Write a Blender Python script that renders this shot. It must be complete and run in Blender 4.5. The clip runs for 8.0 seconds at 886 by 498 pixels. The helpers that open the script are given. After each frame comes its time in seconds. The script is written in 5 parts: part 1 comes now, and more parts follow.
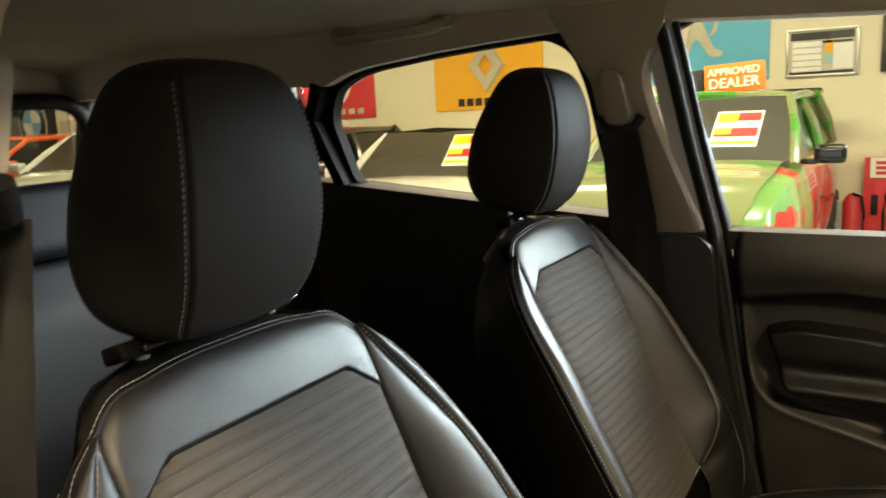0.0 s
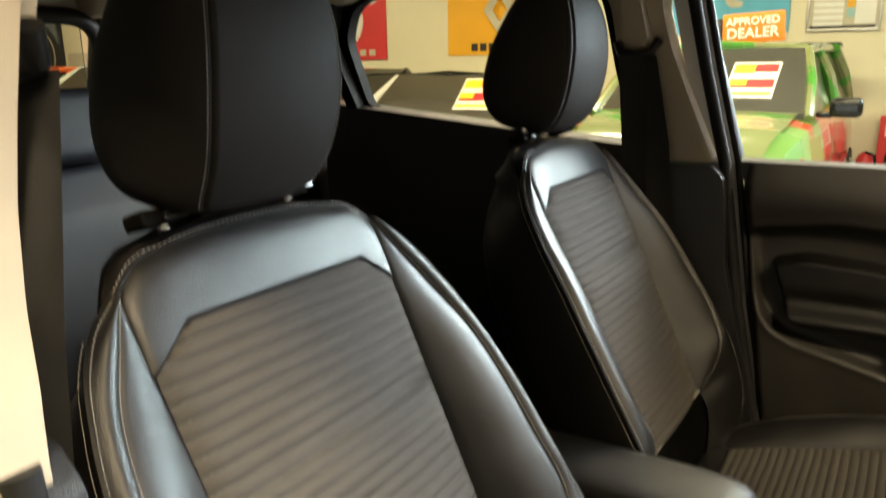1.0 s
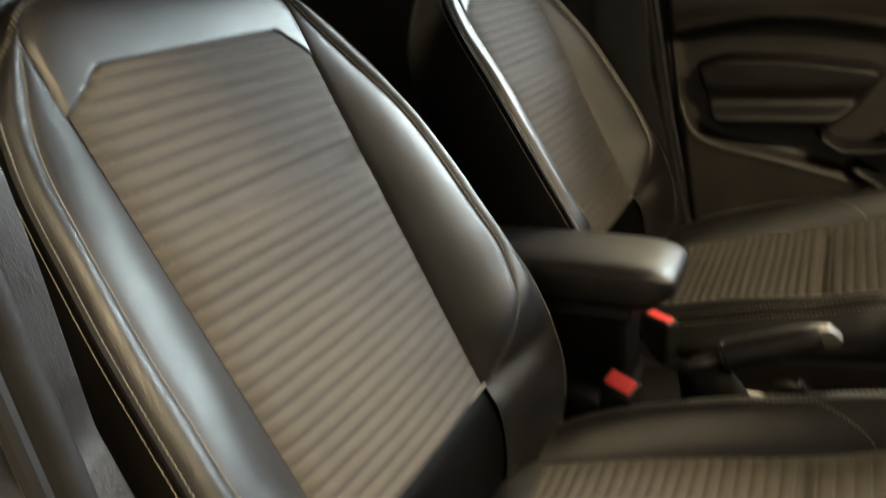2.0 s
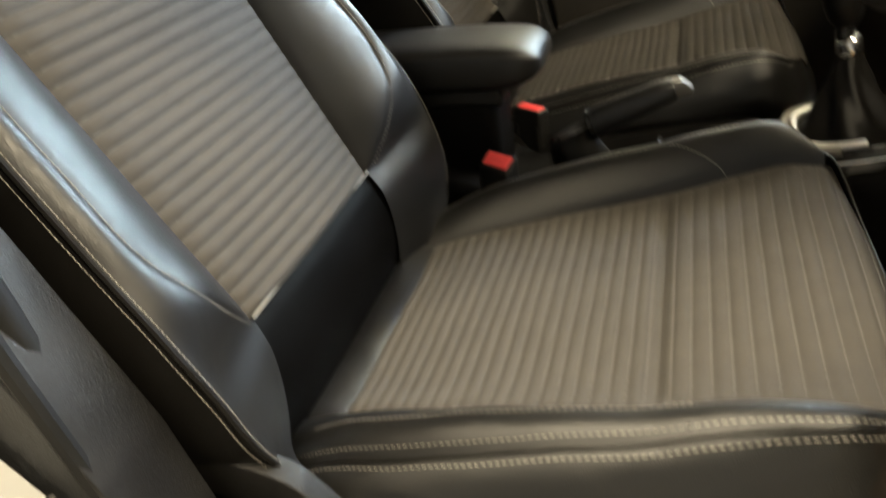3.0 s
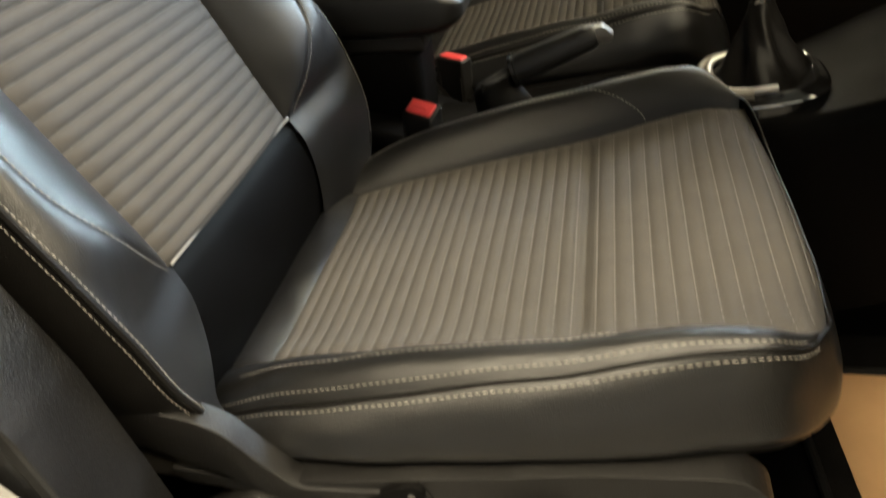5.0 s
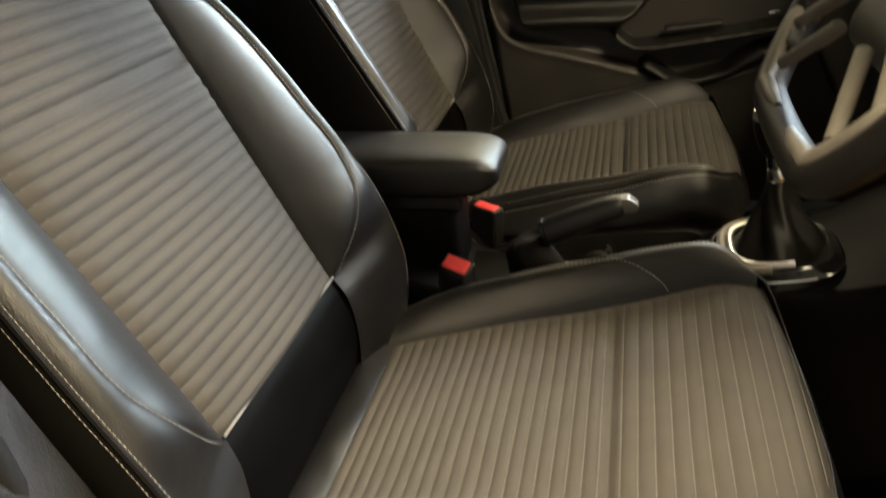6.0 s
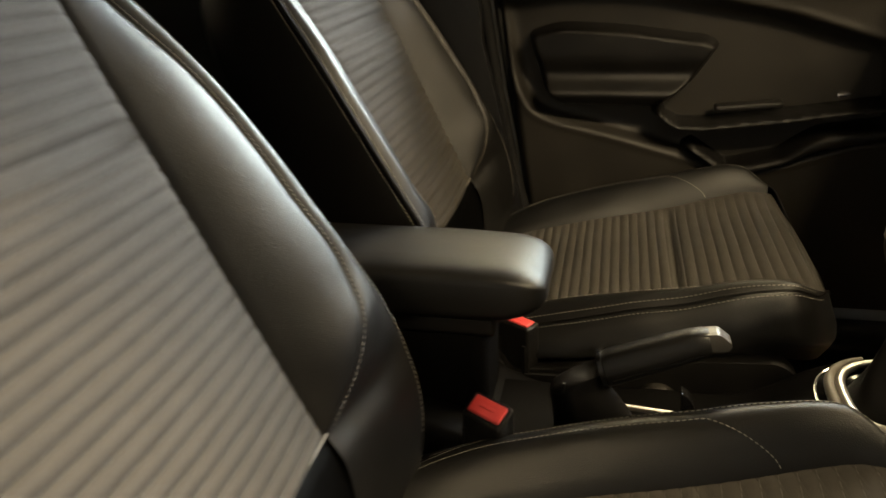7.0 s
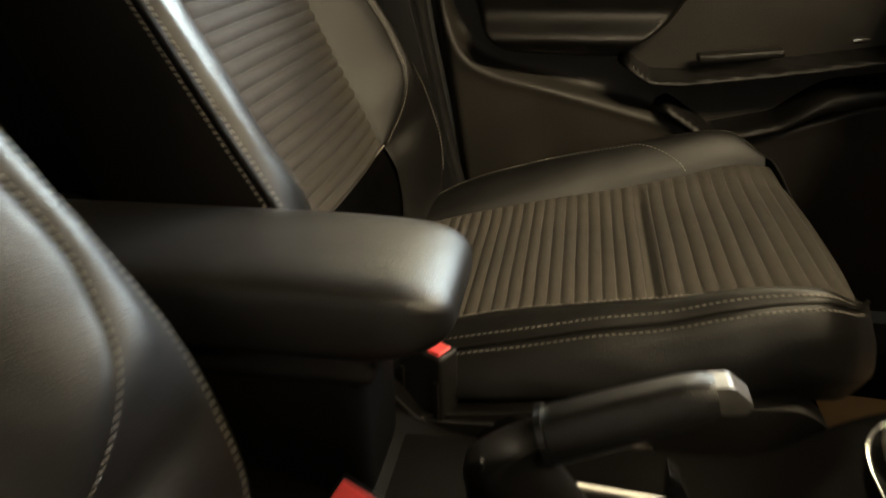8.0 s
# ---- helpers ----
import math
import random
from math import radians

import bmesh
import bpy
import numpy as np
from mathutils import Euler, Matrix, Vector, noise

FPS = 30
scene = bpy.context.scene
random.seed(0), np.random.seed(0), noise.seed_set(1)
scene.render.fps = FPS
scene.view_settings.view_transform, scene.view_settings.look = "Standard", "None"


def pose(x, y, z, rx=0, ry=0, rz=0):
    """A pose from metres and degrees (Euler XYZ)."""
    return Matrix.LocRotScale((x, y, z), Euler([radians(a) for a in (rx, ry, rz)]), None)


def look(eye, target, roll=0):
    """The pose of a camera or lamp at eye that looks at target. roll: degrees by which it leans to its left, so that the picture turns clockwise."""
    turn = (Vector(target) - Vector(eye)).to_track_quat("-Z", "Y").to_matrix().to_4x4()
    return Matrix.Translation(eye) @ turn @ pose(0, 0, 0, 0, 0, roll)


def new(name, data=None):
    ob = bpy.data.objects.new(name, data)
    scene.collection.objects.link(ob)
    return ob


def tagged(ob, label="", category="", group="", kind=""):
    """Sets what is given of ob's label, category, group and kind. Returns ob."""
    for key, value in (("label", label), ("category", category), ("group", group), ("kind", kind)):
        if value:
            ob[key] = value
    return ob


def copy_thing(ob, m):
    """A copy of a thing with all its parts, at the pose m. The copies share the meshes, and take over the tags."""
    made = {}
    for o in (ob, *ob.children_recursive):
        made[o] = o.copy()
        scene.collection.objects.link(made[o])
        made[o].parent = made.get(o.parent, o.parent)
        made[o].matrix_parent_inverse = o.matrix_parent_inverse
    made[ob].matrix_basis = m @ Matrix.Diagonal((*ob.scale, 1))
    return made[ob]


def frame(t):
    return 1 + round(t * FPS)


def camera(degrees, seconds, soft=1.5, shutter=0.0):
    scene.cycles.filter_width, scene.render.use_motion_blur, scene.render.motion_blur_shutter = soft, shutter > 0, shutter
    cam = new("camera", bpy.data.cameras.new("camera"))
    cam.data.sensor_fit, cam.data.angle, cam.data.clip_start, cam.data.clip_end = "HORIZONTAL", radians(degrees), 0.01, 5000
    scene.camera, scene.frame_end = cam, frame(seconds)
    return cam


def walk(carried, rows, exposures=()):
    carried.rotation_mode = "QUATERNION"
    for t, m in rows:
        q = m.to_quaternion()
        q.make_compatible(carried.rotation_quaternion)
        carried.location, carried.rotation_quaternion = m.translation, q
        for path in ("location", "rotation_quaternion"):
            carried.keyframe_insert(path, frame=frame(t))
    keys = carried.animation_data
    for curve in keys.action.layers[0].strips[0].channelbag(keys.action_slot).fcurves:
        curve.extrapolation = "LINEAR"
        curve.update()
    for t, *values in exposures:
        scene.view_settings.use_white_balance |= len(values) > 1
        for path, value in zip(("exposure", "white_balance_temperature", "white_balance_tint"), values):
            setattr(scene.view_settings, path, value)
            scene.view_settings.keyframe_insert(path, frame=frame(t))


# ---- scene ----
cam = camera(59.7, 8.0, soft=1.5, shutter=0.75)
PATH = [
    (0, (0.304, -0.846, 1.529), (-0.716, 0.836, 1.169), -2.8),
    (0.5, (0.299, -0.86, 1.518), (-0.751, 0.794, 1.118), -0.8),
    (1, (0.306, -0.87, 1.472), (-0.716, 0.779, 0.988), -0.9),
    (1.5, (0.327, -0.887, 1.399), (-0.647, 0.757, 0.808), -2.7),
    (2, (0.342, -0.909, 1.322), (-0.538, 0.74, 0.611), -5.5),
    (3.3, (0.374, -0.993, 1.196), (-0.16, 0.608, 0.123), -9.9),
    (3.5, (0.381, -1.007, 1.177), (-0.124, 0.581, 0.072), -10.3),
    (4, (0.39, -1.028, 1.163), (-0.044, 0.541, 0.001), -9.9),
    (4.2, (0.388, -1.023, 1.168), (-0.026, 0.548, 0.002), -9.2),
    (5.5, (0.351, -0.962, 1.252), (-0.065, 0.707, 0.231), -5.5),
    (5.8, (0.356, -0.968, 1.295), (-0.062, 0.734, 0.331), -4.6),
    (6, (0.355, -0.978, 1.313), (-0.105, 0.736, 0.392), -5.3),
    (6.5, (0.286, -0.884, 1.329), (-0.189, 0.874, 0.5), -3.6),
    (7, (0.242, -0.739, 1.28), (-0.171, 1.048, 0.484), -2.3),
    (7.5, (0.253, -0.59, 1.188), (-0.09, 1.209, 0.384), -1.6),
    (8, (0.253, -0.439, 1.161), (-0.064, 1.348, 0.319), -1.1),
]
walk(cam, [(t, look(eye, target, roll)) for t, eye, target, roll in PATH], [(0, 0.16, 6900, 10), (1.0, 0.18, 6900, 10), (1.6, 0.18, 6900, 10), (2.2, 0.20, 6950, 10), (3.3, 0.32, 6050, 8), (4.2, 0.32, 6050, 8), (5.5, 0.30, 6300, 9), (6.5, 0.28, 7000, 10), (7, 0.08, 7250, 10), (7.5, 0.14, 7050, 10), (8, 0.30, 6900, 10)])

# ---------------------------------------------------------------- light
world = bpy.data.worlds.new("world")
scene.world = world
world.use_nodes = True
wn = world.node_tree
sky = wn.nodes.new("ShaderNodeTexSky")
sky.sky_type, sky.sun_disc = "NISHITA", False
sky.sun_elevation, sky.sun_rotation = radians(35), radians(90)
wn.links.new(sky.outputs[0], wn.nodes["Background"].inputs[0])
wn.nodes["Background"].inputs[1].default_value = 0.12


def area_lamp(name, m, sx, sy, watts, colour, spread=180):
    d = bpy.data.lights.new(name, "AREA")
    d.shape, d.size, d.size_y, d.energy, d.color = "RECTANGLE", sx, sy, watts, colour
    d.spread = radians(spread)
    ob = new(name, d)
    ob.matrix_world = m
    return ob


# daylight through the showroom's glass: a wide opening in the north wall ahead of the car, and the shop front
area_lamp("daylight_north", look((3.5, 7.75, 3.8), (0.2, 0, 1.1)), 3.6, 4.2, 500, (0.80, 0.89, 1.0), 75)
area_lamp("daylight_east", look((6.35, 5.3, 4.3), (0, 0.0, 1.1)), 4.0, 3.0, 200, (0.80, 0.89, 1.0), 70)
# unseen ceiling lamps, added and placed to brighten the seats, door and wall
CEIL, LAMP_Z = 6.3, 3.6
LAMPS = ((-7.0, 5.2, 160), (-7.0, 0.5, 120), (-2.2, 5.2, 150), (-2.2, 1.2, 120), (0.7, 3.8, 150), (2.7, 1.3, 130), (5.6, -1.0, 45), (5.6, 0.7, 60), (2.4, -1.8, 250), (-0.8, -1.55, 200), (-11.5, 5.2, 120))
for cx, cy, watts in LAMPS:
    area_lamp("added_ceiling_lamp", look((cx, cy, LAMP_Z - 0.13), (cx, cy, 0)), 2.2, 0.5, watts, (1.0, 0.82, 0.54))


# ---------------------------------------------------------------- materials
def mat(name, base, rough=0.5, metal=0.0, bump=0.0, scale=60.0, vary=0.0, vscale=6.0, spec=0.5, voronoi=0.0, vdist=0.0004, coat=0.0, dist=0.001, rvary=0.0):
    """Principled surface with grain bump, a pore relief and large patches of changing tone and gloss."""
    m = bpy.data.materials.new(name)
    m.use_nodes = True
    n, l = m.node_tree.nodes, m.node_tree.links
    p = n["Principled BSDF"]
    p.inputs["Roughness"].default_value = rough
    p.inputs["Metallic"].default_value = metal
    p.inputs["Specular IOR Level"].default_value = spec
    p.inputs["Coat Weight"].default_value = coat
    tc = n.new("ShaderNodeTexCoord")
    col = n.new("ShaderNodeRGB")
    col.outputs[0].default_value = (*base, 1)
    out = col.outputs[0]
    if vary:
        nz = n.new("ShaderNodeTexNoise")
        nz.inputs["Scale"].default_value, nz.inputs["Detail"].default_value = vscale, 5
        l.new(tc.outputs["Object"], nz.inputs["Vector"])
        mp = n.new("ShaderNodeMapRange")
        mp.inputs[1].default_value, mp.inputs[2].default_value = 0.3, 0.7
        mp.inputs[3].default_value, mp.inputs[4].default_value = 1 - vary, 1 + vary
        l.new(nz.outputs[0], mp.inputs[0])
        mx = n.new("ShaderNodeVectorMath")
        mx.operation = "SCALE"
        l.new(out, mx.inputs[0])
        l.new(mp.outputs[0], mx.inputs["Scale"])
        out = mx.outputs[0]
        if rvary:
            mr = n.new("ShaderNodeMapRange")
            mr.inputs[1].default_value, mr.inputs[2].default_value = 0.3, 0.7
            mr.inputs[3].default_value, mr.inputs[4].default_value = rough - rvary, rough + rvary
            l.new(nz.outputs[0], mr.inputs[0])
            l.new(mr.outputs[0], p.inputs["Roughness"])
    l.new(out, p.inputs["Base Color"])
    normal = None
    if voronoi:
        vo = n.new("ShaderNodeTexVoronoi")
        vo.feature = "DISTANCE_TO_EDGE"
        vo.inputs["Scale"].default_value = voronoi
        l.new(tc.outputs["Object"], vo.inputs["Vector"])
        b = n.new("ShaderNodeBump")
        b.inputs["Strength"].default_value, b.inputs["Distance"].default_value = 0.5, vdist
        l.new(vo.outputs["Distance"], b.inputs["Height"])
        normal = b.outputs[0]
    if bump:
        nb = n.new("ShaderNodeTexNoise")
        nb.inputs["Scale"].default_value, nb.inputs["Detail"].default_value = scale, 4
        l.new(tc.outputs["Object"], nb.inputs["Vector"])
        b2 = n.new("ShaderNodeBump")
        b2.inputs["Strength"].default_value, b2.inputs["Distance"].default_value = bump, dist
        l.new(nb.outputs[0], b2.inputs["Height"])
        if normal:
            l.new(normal, b2.inputs["Normal"])
        normal = b2.outputs[0]
    if normal:
        l.new(normal, p.inputs["Normal"])
    return m


def glass(name, tint=(0.9, 0.95, 0.93)):
    m = bpy.data.materials.new(name)
    m.use_nodes = True
    n, l = m.node_tree.nodes, m.node_tree.links
    for k in list(n):
        if k.type == "BSDF_PRINCIPLED":
            n.remove(k)
    tr = n.new("ShaderNodeBsdfTransparent")
    tr.inputs[0].default_value = (*tint, 1)
    gl = n.new("ShaderNodeBsdfGlossy")
    gl.inputs["Roughness"].default_value = 0.02
    fr = n.new("ShaderNodeFresnel")
    fr.inputs[0].default_value = 1.45
    mx = n.new("ShaderNodeMixShader")
    l.new(fr.outputs[0], mx.inputs[0])
    l.new(tr.outputs[0], mx.inputs[1])
    l.new(gl.outputs[0], mx.inputs[2])
    l.new(mx.outputs[0], n["Material Output"].inputs[0])
    return m


LEATHER = mat("black_leather", (0.006, 0.0058, 0.0055), 0.36, spec=0.52, bump=0.25, scale=26, vary=0.15, vscale=9, voronoi=560, vdist=0.0007, dist=0.0008, rvary=0.05)
HEAD_LEATHER = mat("matt_black_leather", (0.019, 0.017, 0.0155), 0.62, spec=0.14, bump=0.3, scale=60, vary=0.15, vscale=8, voronoi=520, vdist=0.0006)
LEATHER_LOW = mat("black_vinyl", (0.006, 0.0055, 0.005), 0.44, spec=0.16, bump=0.2, scale=60, vary=0.15, vscale=8, voronoi=620, vdist=0.0006, rvary=0.05)
# Darkened copy of the seat leather, for the shade at the backrest's foot.
LEATHER_SHADED = mat("shaded_black_leather", (0.0018, 0.0017, 0.0016), 0.50, spec=0.03, bump=0.2, scale=60, vary=0.15, vscale=8, voronoi=620, vdist=0.0006, rvary=0.05)
FABRIC = mat("ribbed_grey_cloth", (0.054, 0.049, 0.042), 0.85, bump=0.6, scale=900, vary=0.07, vscale=30, voronoi=700, vdist=0.0005, dist=0.0006, spec=0.25)
CORD = mat("pale_grey_cord", (0.080, 0.074, 0.065), 0.85, bump=0.4, scale=1200, vary=0.12, vscale=60)
THREAD = mat("pale_thread", (0.25, 0.235, 0.205), 0.7, bump=0.3, scale=1500, vary=0.15, vscale=80)
PLASTIC = mat("black_plastic", (0.005, 0.0046, 0.0042), 0.40, spec=0.42, bump=0.4, scale=500, vary=0.25, vscale=12, voronoi=800, vdist=0.0008, rvary=0.08)
PLASTIC_SOFT = mat("soft_black_plastic", (0.019, 0.017, 0.014), 0.48, spec=0.42, bump=0.35, scale=450, vary=0.2, vscale=10, voronoi=600, vdist=0.0005, rvary=0.05)
GLOSS_BLACK = mat("gloss_black", (0.008, 0.008, 0.008), 0.12, vary=0.2, vscale=15)
CHROME = mat("chrome", (0.75, 0.75, 0.76), 0.18, metal=1.0, vary=0.06, vscale=30, rvary=0.05)
SATIN = mat("satin_silver", (0.55, 0.53, 0.50), 0.32, metal=0.9, vary=0.08, vscale=30)
BRUSHED = mat("brushed_metal", (0.16, 0.153, 0.14), 0.42, metal=0.85, bump=0.15, scale=400, vary=0.1, vscale=60)
DARK_METAL = mat("dark_metal", (0.06, 0.058, 0.055), 0.45, metal=0.7, bump=0.2, scale=200, vary=0.2, vscale=30)
TRIM_SATIN = mat("satin_grey_trim", (0.13, 0.12, 0.10), 0.5, metal=0.2, bump=0.1, scale=300, vary=0.1, vscale=40)
RED = mat("red_plastic", (0.84, 0.085, 0.085), 0.4, vary=0.1, vscale=40, bump=0.1, scale=300)
HEADLINER = mat("grey_headliner_cloth", (0.50, 0.44, 0.34), 0.95, bump=0.4, scale=900, vary=0.08, vscale=5, spec=0.2)
TRIM_PALE = mat("pale_grey_trim", (0.35, 0.305, 0.23), 0.6, bump=0.25, scale=600, vary=0.06, vscale=10, voronoi=700, vdist=0.0002)
# Base set darker than plastic to hold the shade between the seats.
DEEP_BLACK = mat("shade_deepened_black", (0.0025, 0.0023, 0.0022), 0.58, spec=0.07, bump=0.3, scale=400, vary=0.2, vscale=14, voronoi=700, vdist=0.0006, rvary=0.05)
RUBBER = mat("black_rubber", (0.010, 0.010, 0.010), 0.55, spec=0.22, bump=0.4, scale=220, vary=0.25, vscale=14, rvary=0.08)
WHITE_PAINT = mat("white_paint", (0.44, 0.44, 0.43), 0.25, coat=0.5, bump=0.04, scale=25, vary=0.05, vscale=7)
CARPET = mat("black_carpet", (0.007, 0.0065, 0.006), 1.0, bump=1.0, scale=500, vary=0.3, vscale=30, dist=0.004, spec=0.1)
KRAFT = mat("brown_paper", (0.50, 0.30, 0.14), 0.8, bump=0.3, scale=40, vary=0.1, vscale=12)
REARCLOTH = mat("blue_black_leather", (0.006, 0.007, 0.009), 0.5, spec=0.28, bump=0.25, scale=45, vary=0.15, vscale=9, voronoi=420, vdist=0.0003)
BELT = mat("belt_and_shadow_strip", (0.012, 0.011, 0.010), 0.7, bump=0.6, scale=800, vary=0.2, vscale=40)
CLEAR = glass("clear_glass")
PRIVACY = glass("car_glass", (0.86, 0.90, 0.86))
WALL = mat("cream_wall", (0.76, 0.70, 0.52), 0.85, bump=0.15, scale=120, vary=0.04, vscale=1.5)
# Unseen walls on the driver's side, darkened to cut reflections on the leather.
WALL_DIM = mat("dimming_grey_wall", (0.22, 0.21, 0.19), 0.85, bump=0.15, scale=120, vary=0.05, vscale=1.5)
CEILING = mat("white_ceiling", (0.72, 0.70, 0.64), 0.9, bump=0.2, scale=80, vary=0.04, vscale=2)
FLOOR = mat("grey_floor_tile", (0.22, 0.21, 0.19), 0.25, bump=0.05, scale=30, vary=0.05, vscale=3.0, rvary=0.05)


def scuffed(m, tone, scale=70.0, low=0.60, high=0.72):
    """Adds pale scuffs to a material."""
    n, l = m.node_tree.nodes, m.node_tree.links
    p = n["Principled BSDF"]
    base = p.inputs["Base Color"].links[0].from_socket
    tc = n.new("ShaderNodeTexCoord")
    nz = n.new("ShaderNodeTexNoise")
    nz.inputs["Scale"].default_value, nz.inputs["Detail"].default_value, nz.inputs["Roughness"].default_value = scale, 8, 0.7
    big = n.new("ShaderNodeTexNoise")
    big.inputs["Scale"].default_value = 9.0
    l.new(tc.outputs["Object"], nz.inputs["Vector"])
    l.new(tc.outputs["Object"], big.inputs["Vector"])
    mu = n.new("ShaderNodeMath")
    mu.operation = "MULTIPLY_ADD"
    mu.inputs[1].default_value = 0.35
    l.new(big.outputs[0], mu.inputs[0])
    sc = n.new("ShaderNodeMath")
    sc.operation = "MULTIPLY"
    sc.inputs[1].default_value = 0.8
    l.new(nz.outputs[0], sc.inputs[0])
    l.new(sc.outputs[0], mu.inputs[2])
    mp = n.new("ShaderNodeMapRange")
    mp.inputs[1].default_value, mp.inputs[2].default_value = low, high
    l.new(mu.outputs[0], mp.inputs[0])
    mx = n.new("ShaderNodeMix")
    mx.data_type = "RGBA"
    l.new(mp.outputs[0], mx.inputs["Factor"])
    l.new(base, mx.inputs["A"])
    mx.inputs["B"].default_value = (*tone, 1)
    l.new(mx.outputs["Result"], p.inputs["Base Color"])
    return m


WORN = scuffed(mat("worn_black_plastic", (0.009, 0.009, 0.0095), 0.36, spec=0.5, bump=0.4, scale=300, vary=0.25, vscale=14, rvary=0.08, voronoi=560, vdist=0.0009), (0.024, 0.025, 0.027), 110.0, 0.62, 0.80)


# ---------------------------------------------------------------- mesh tools
def span(a, b, n):
    return [a + (b - a) * i / (n - 1) for i in range(n)]


def smooth(xs, ys):
    """A smooth curve through the given knots."""
    xs, ys = np.array(xs, float), np.array(ys, float)
    d = np.gradient(ys, xs)

    def f(x):
        x = min(max(x, xs[0]), xs[-1])
        i = min(max(int(np.searchsorted(xs, x)) - 1, 0), len(xs) - 2)
        h = xs[i + 1] - xs[i]
        t = (x - xs[i]) / h
        return float((2 * t**3 - 3 * t**2 + 1) * ys[i] + (t**3 - 2 * t**2 + t) * h * d[i] + (-2 * t**3 + 3 * t**2) * ys[i + 1] + (t**3 - t**2) * h * d[i + 1])

    return f


def mesh(name, verts, faces, material, parent=None, label="", flat=False):
    me = bpy.data.meshes.new(name)
    me.from_pydata([tuple(v) for v in verts], [], faces)
    me.materials.append(material)
    if not flat:
        me.shade_smooth()
    me.update()
    ob = new(name, me)
    ob.parent = parent
    if label:
        ob["label"] = label
    return ob


def part(name, bm, material, parent=None, label="", angle=40):
    """Links a bmesh as one mesh object, smooth but for edges sharper than angle."""
    bmesh.ops.recalc_face_normals(bm, faces=bm.faces)
    for f in bm.faces:
        f.smooth = True
    for e in bm.edges:
        if len(e.link_faces) == 2 and e.calc_face_angle(0) > radians(angle):
            e.smooth = False
    me = bpy.data.meshes.new(name)
    bm.to_mesh(me)
    bm.free()
    me.materials.append(material)
    ob = new(name, me)
    ob.parent = parent
    if label:
        ob["label"] = label
    return ob


def thing(name, label, category, group="", kind=""):
    return tagged(new(name), label, category, group, kind)


def sheet(name, fn, nu, nv, material, parent=None, label="", flip=False):
    """A grid of faces over fn(a, b), a and b from 0 to 1."""
    vs = [fn(i / nu, j / nv) for i in range(nu + 1) for j in range(nv + 1)]
    w = nv + 1
    fs = [(i * w + j, (i + 1) * w + j, (i + 1) * w + j + 1, i * w + j + 1) for i in range(nu) for j in range(nv)]
    if flip:
        fs = [f[::-1] for f in fs]
    return mesh(name, vs, fs, material, parent, label)


def loft(name, rings, material, parent=None, label="", caps=True, angle=40):
    bm = bmesh.new()
    rows = [[bm.verts.new(p) for p in r] for r in rings]
    k = len(rows[0])
    for a, b in zip(rows, rows[1:]):
        for i in range(k):
            bm.faces.new((a[i], a[(i + 1) % k], b[(i + 1) % k], b[i]))
    if caps:
        bm.faces.new(rows[0][::-1])
        bm.faces.new(rows[-1])
    return part(name, bm, material, parent, label, angle)


def tube(name, pts, r, material, parent=None, label="", seg=12, flatten=1.0):
    """A round bar along points; r may be one number or one for each point."""
    pts = [Vector(p) for p in pts]
    rs = r if isinstance(r, (list, tuple)) else [r] * len(pts)
    rings = []
    up = Vector((0, 0, 1))
    for i, p in enumerate(pts):
        t = (pts[min(i + 1, len(pts) - 1)] - pts[max(i - 1, 0)]).normalized()
        a = t.cross(up)
        if a.length < 0.05:
            a = t.cross(Vector((1, 0, 0)))
        a.normalize()
        b = t.cross(a)
        rings.append([p + rs[i] * (math.cos(q) * a + flatten * math.sin(q) * b) for q in (2 * math.pi * k / seg for k in range(seg))])
    return loft(name, rings, material, parent, label)


def box_bm(size, bevel=0.004, seg=3, m=None):
    bm = bmesh.new()
    bmesh.ops.create_cube(bm, size=1.0)
    bmesh.ops.scale(bm, vec=size, verts=bm.verts)
    if bevel:
        bmesh.ops.bevel(bm, geom=list(bm.edges), offset=bevel, segments=seg, profile=0.6, affect="EDGES")
    if m is not None:
        bmesh.ops.transform(bm, matrix=m, verts=bm.verts)
    return bm


def prism(name, outline, y0, y1, material, parent=None, label="", bevel=0.004, lean=None, seg=2):
    """A panel cut to an outline of (x, z), from y0 to y1; lean(x, y, z) may bend it."""
    bm = bmesh.new()
    a = [bm.verts.new((x, y0, z)) for x, z in outline]
    f = bm.faces.new(a)
    r = bmesh.ops.extrude_face_region(bm, geom=[f])
    for v in r["geom"]:
        if isinstance(v, bmesh.types.BMVert):
            v.co.y = y1
    bmesh.ops.recalc_face_normals(bm, faces=bm.faces)
    if bevel:
        bmesh.ops.bevel(bm, geom=list(bm.edges), offset=bevel, segments=seg, profile=0.5 if seg > 2 else 0.6, affect="EDGES", clamp_overlap=True)
    if lean:
        for v in bm.verts:
            v.co = Vector(lean(*v.co))
    return part(name, bm, material, parent, label, 30)


def rounded(outline, r, n=5):
    """An outline with its corners rounded off."""
    out = []
    k = len(outline)
    for i in range(k):
        p, a, b = Vector(outline[i]), Vector(outline[i - 1]), Vector(outline[(i + 1) % k])
        da, db = (a - p), (b - p)
        q = min(r, da.length * 0.45, db.length * 0.45)
        s, e = p + da.normalized() * q, p + db.normalized() * q
        for j in range(n + 1):
            t = j / n
            out.append(tuple((1 - t) ** 2 * s + 2 * t * (1 - t) * p + t * t * e))
    return out


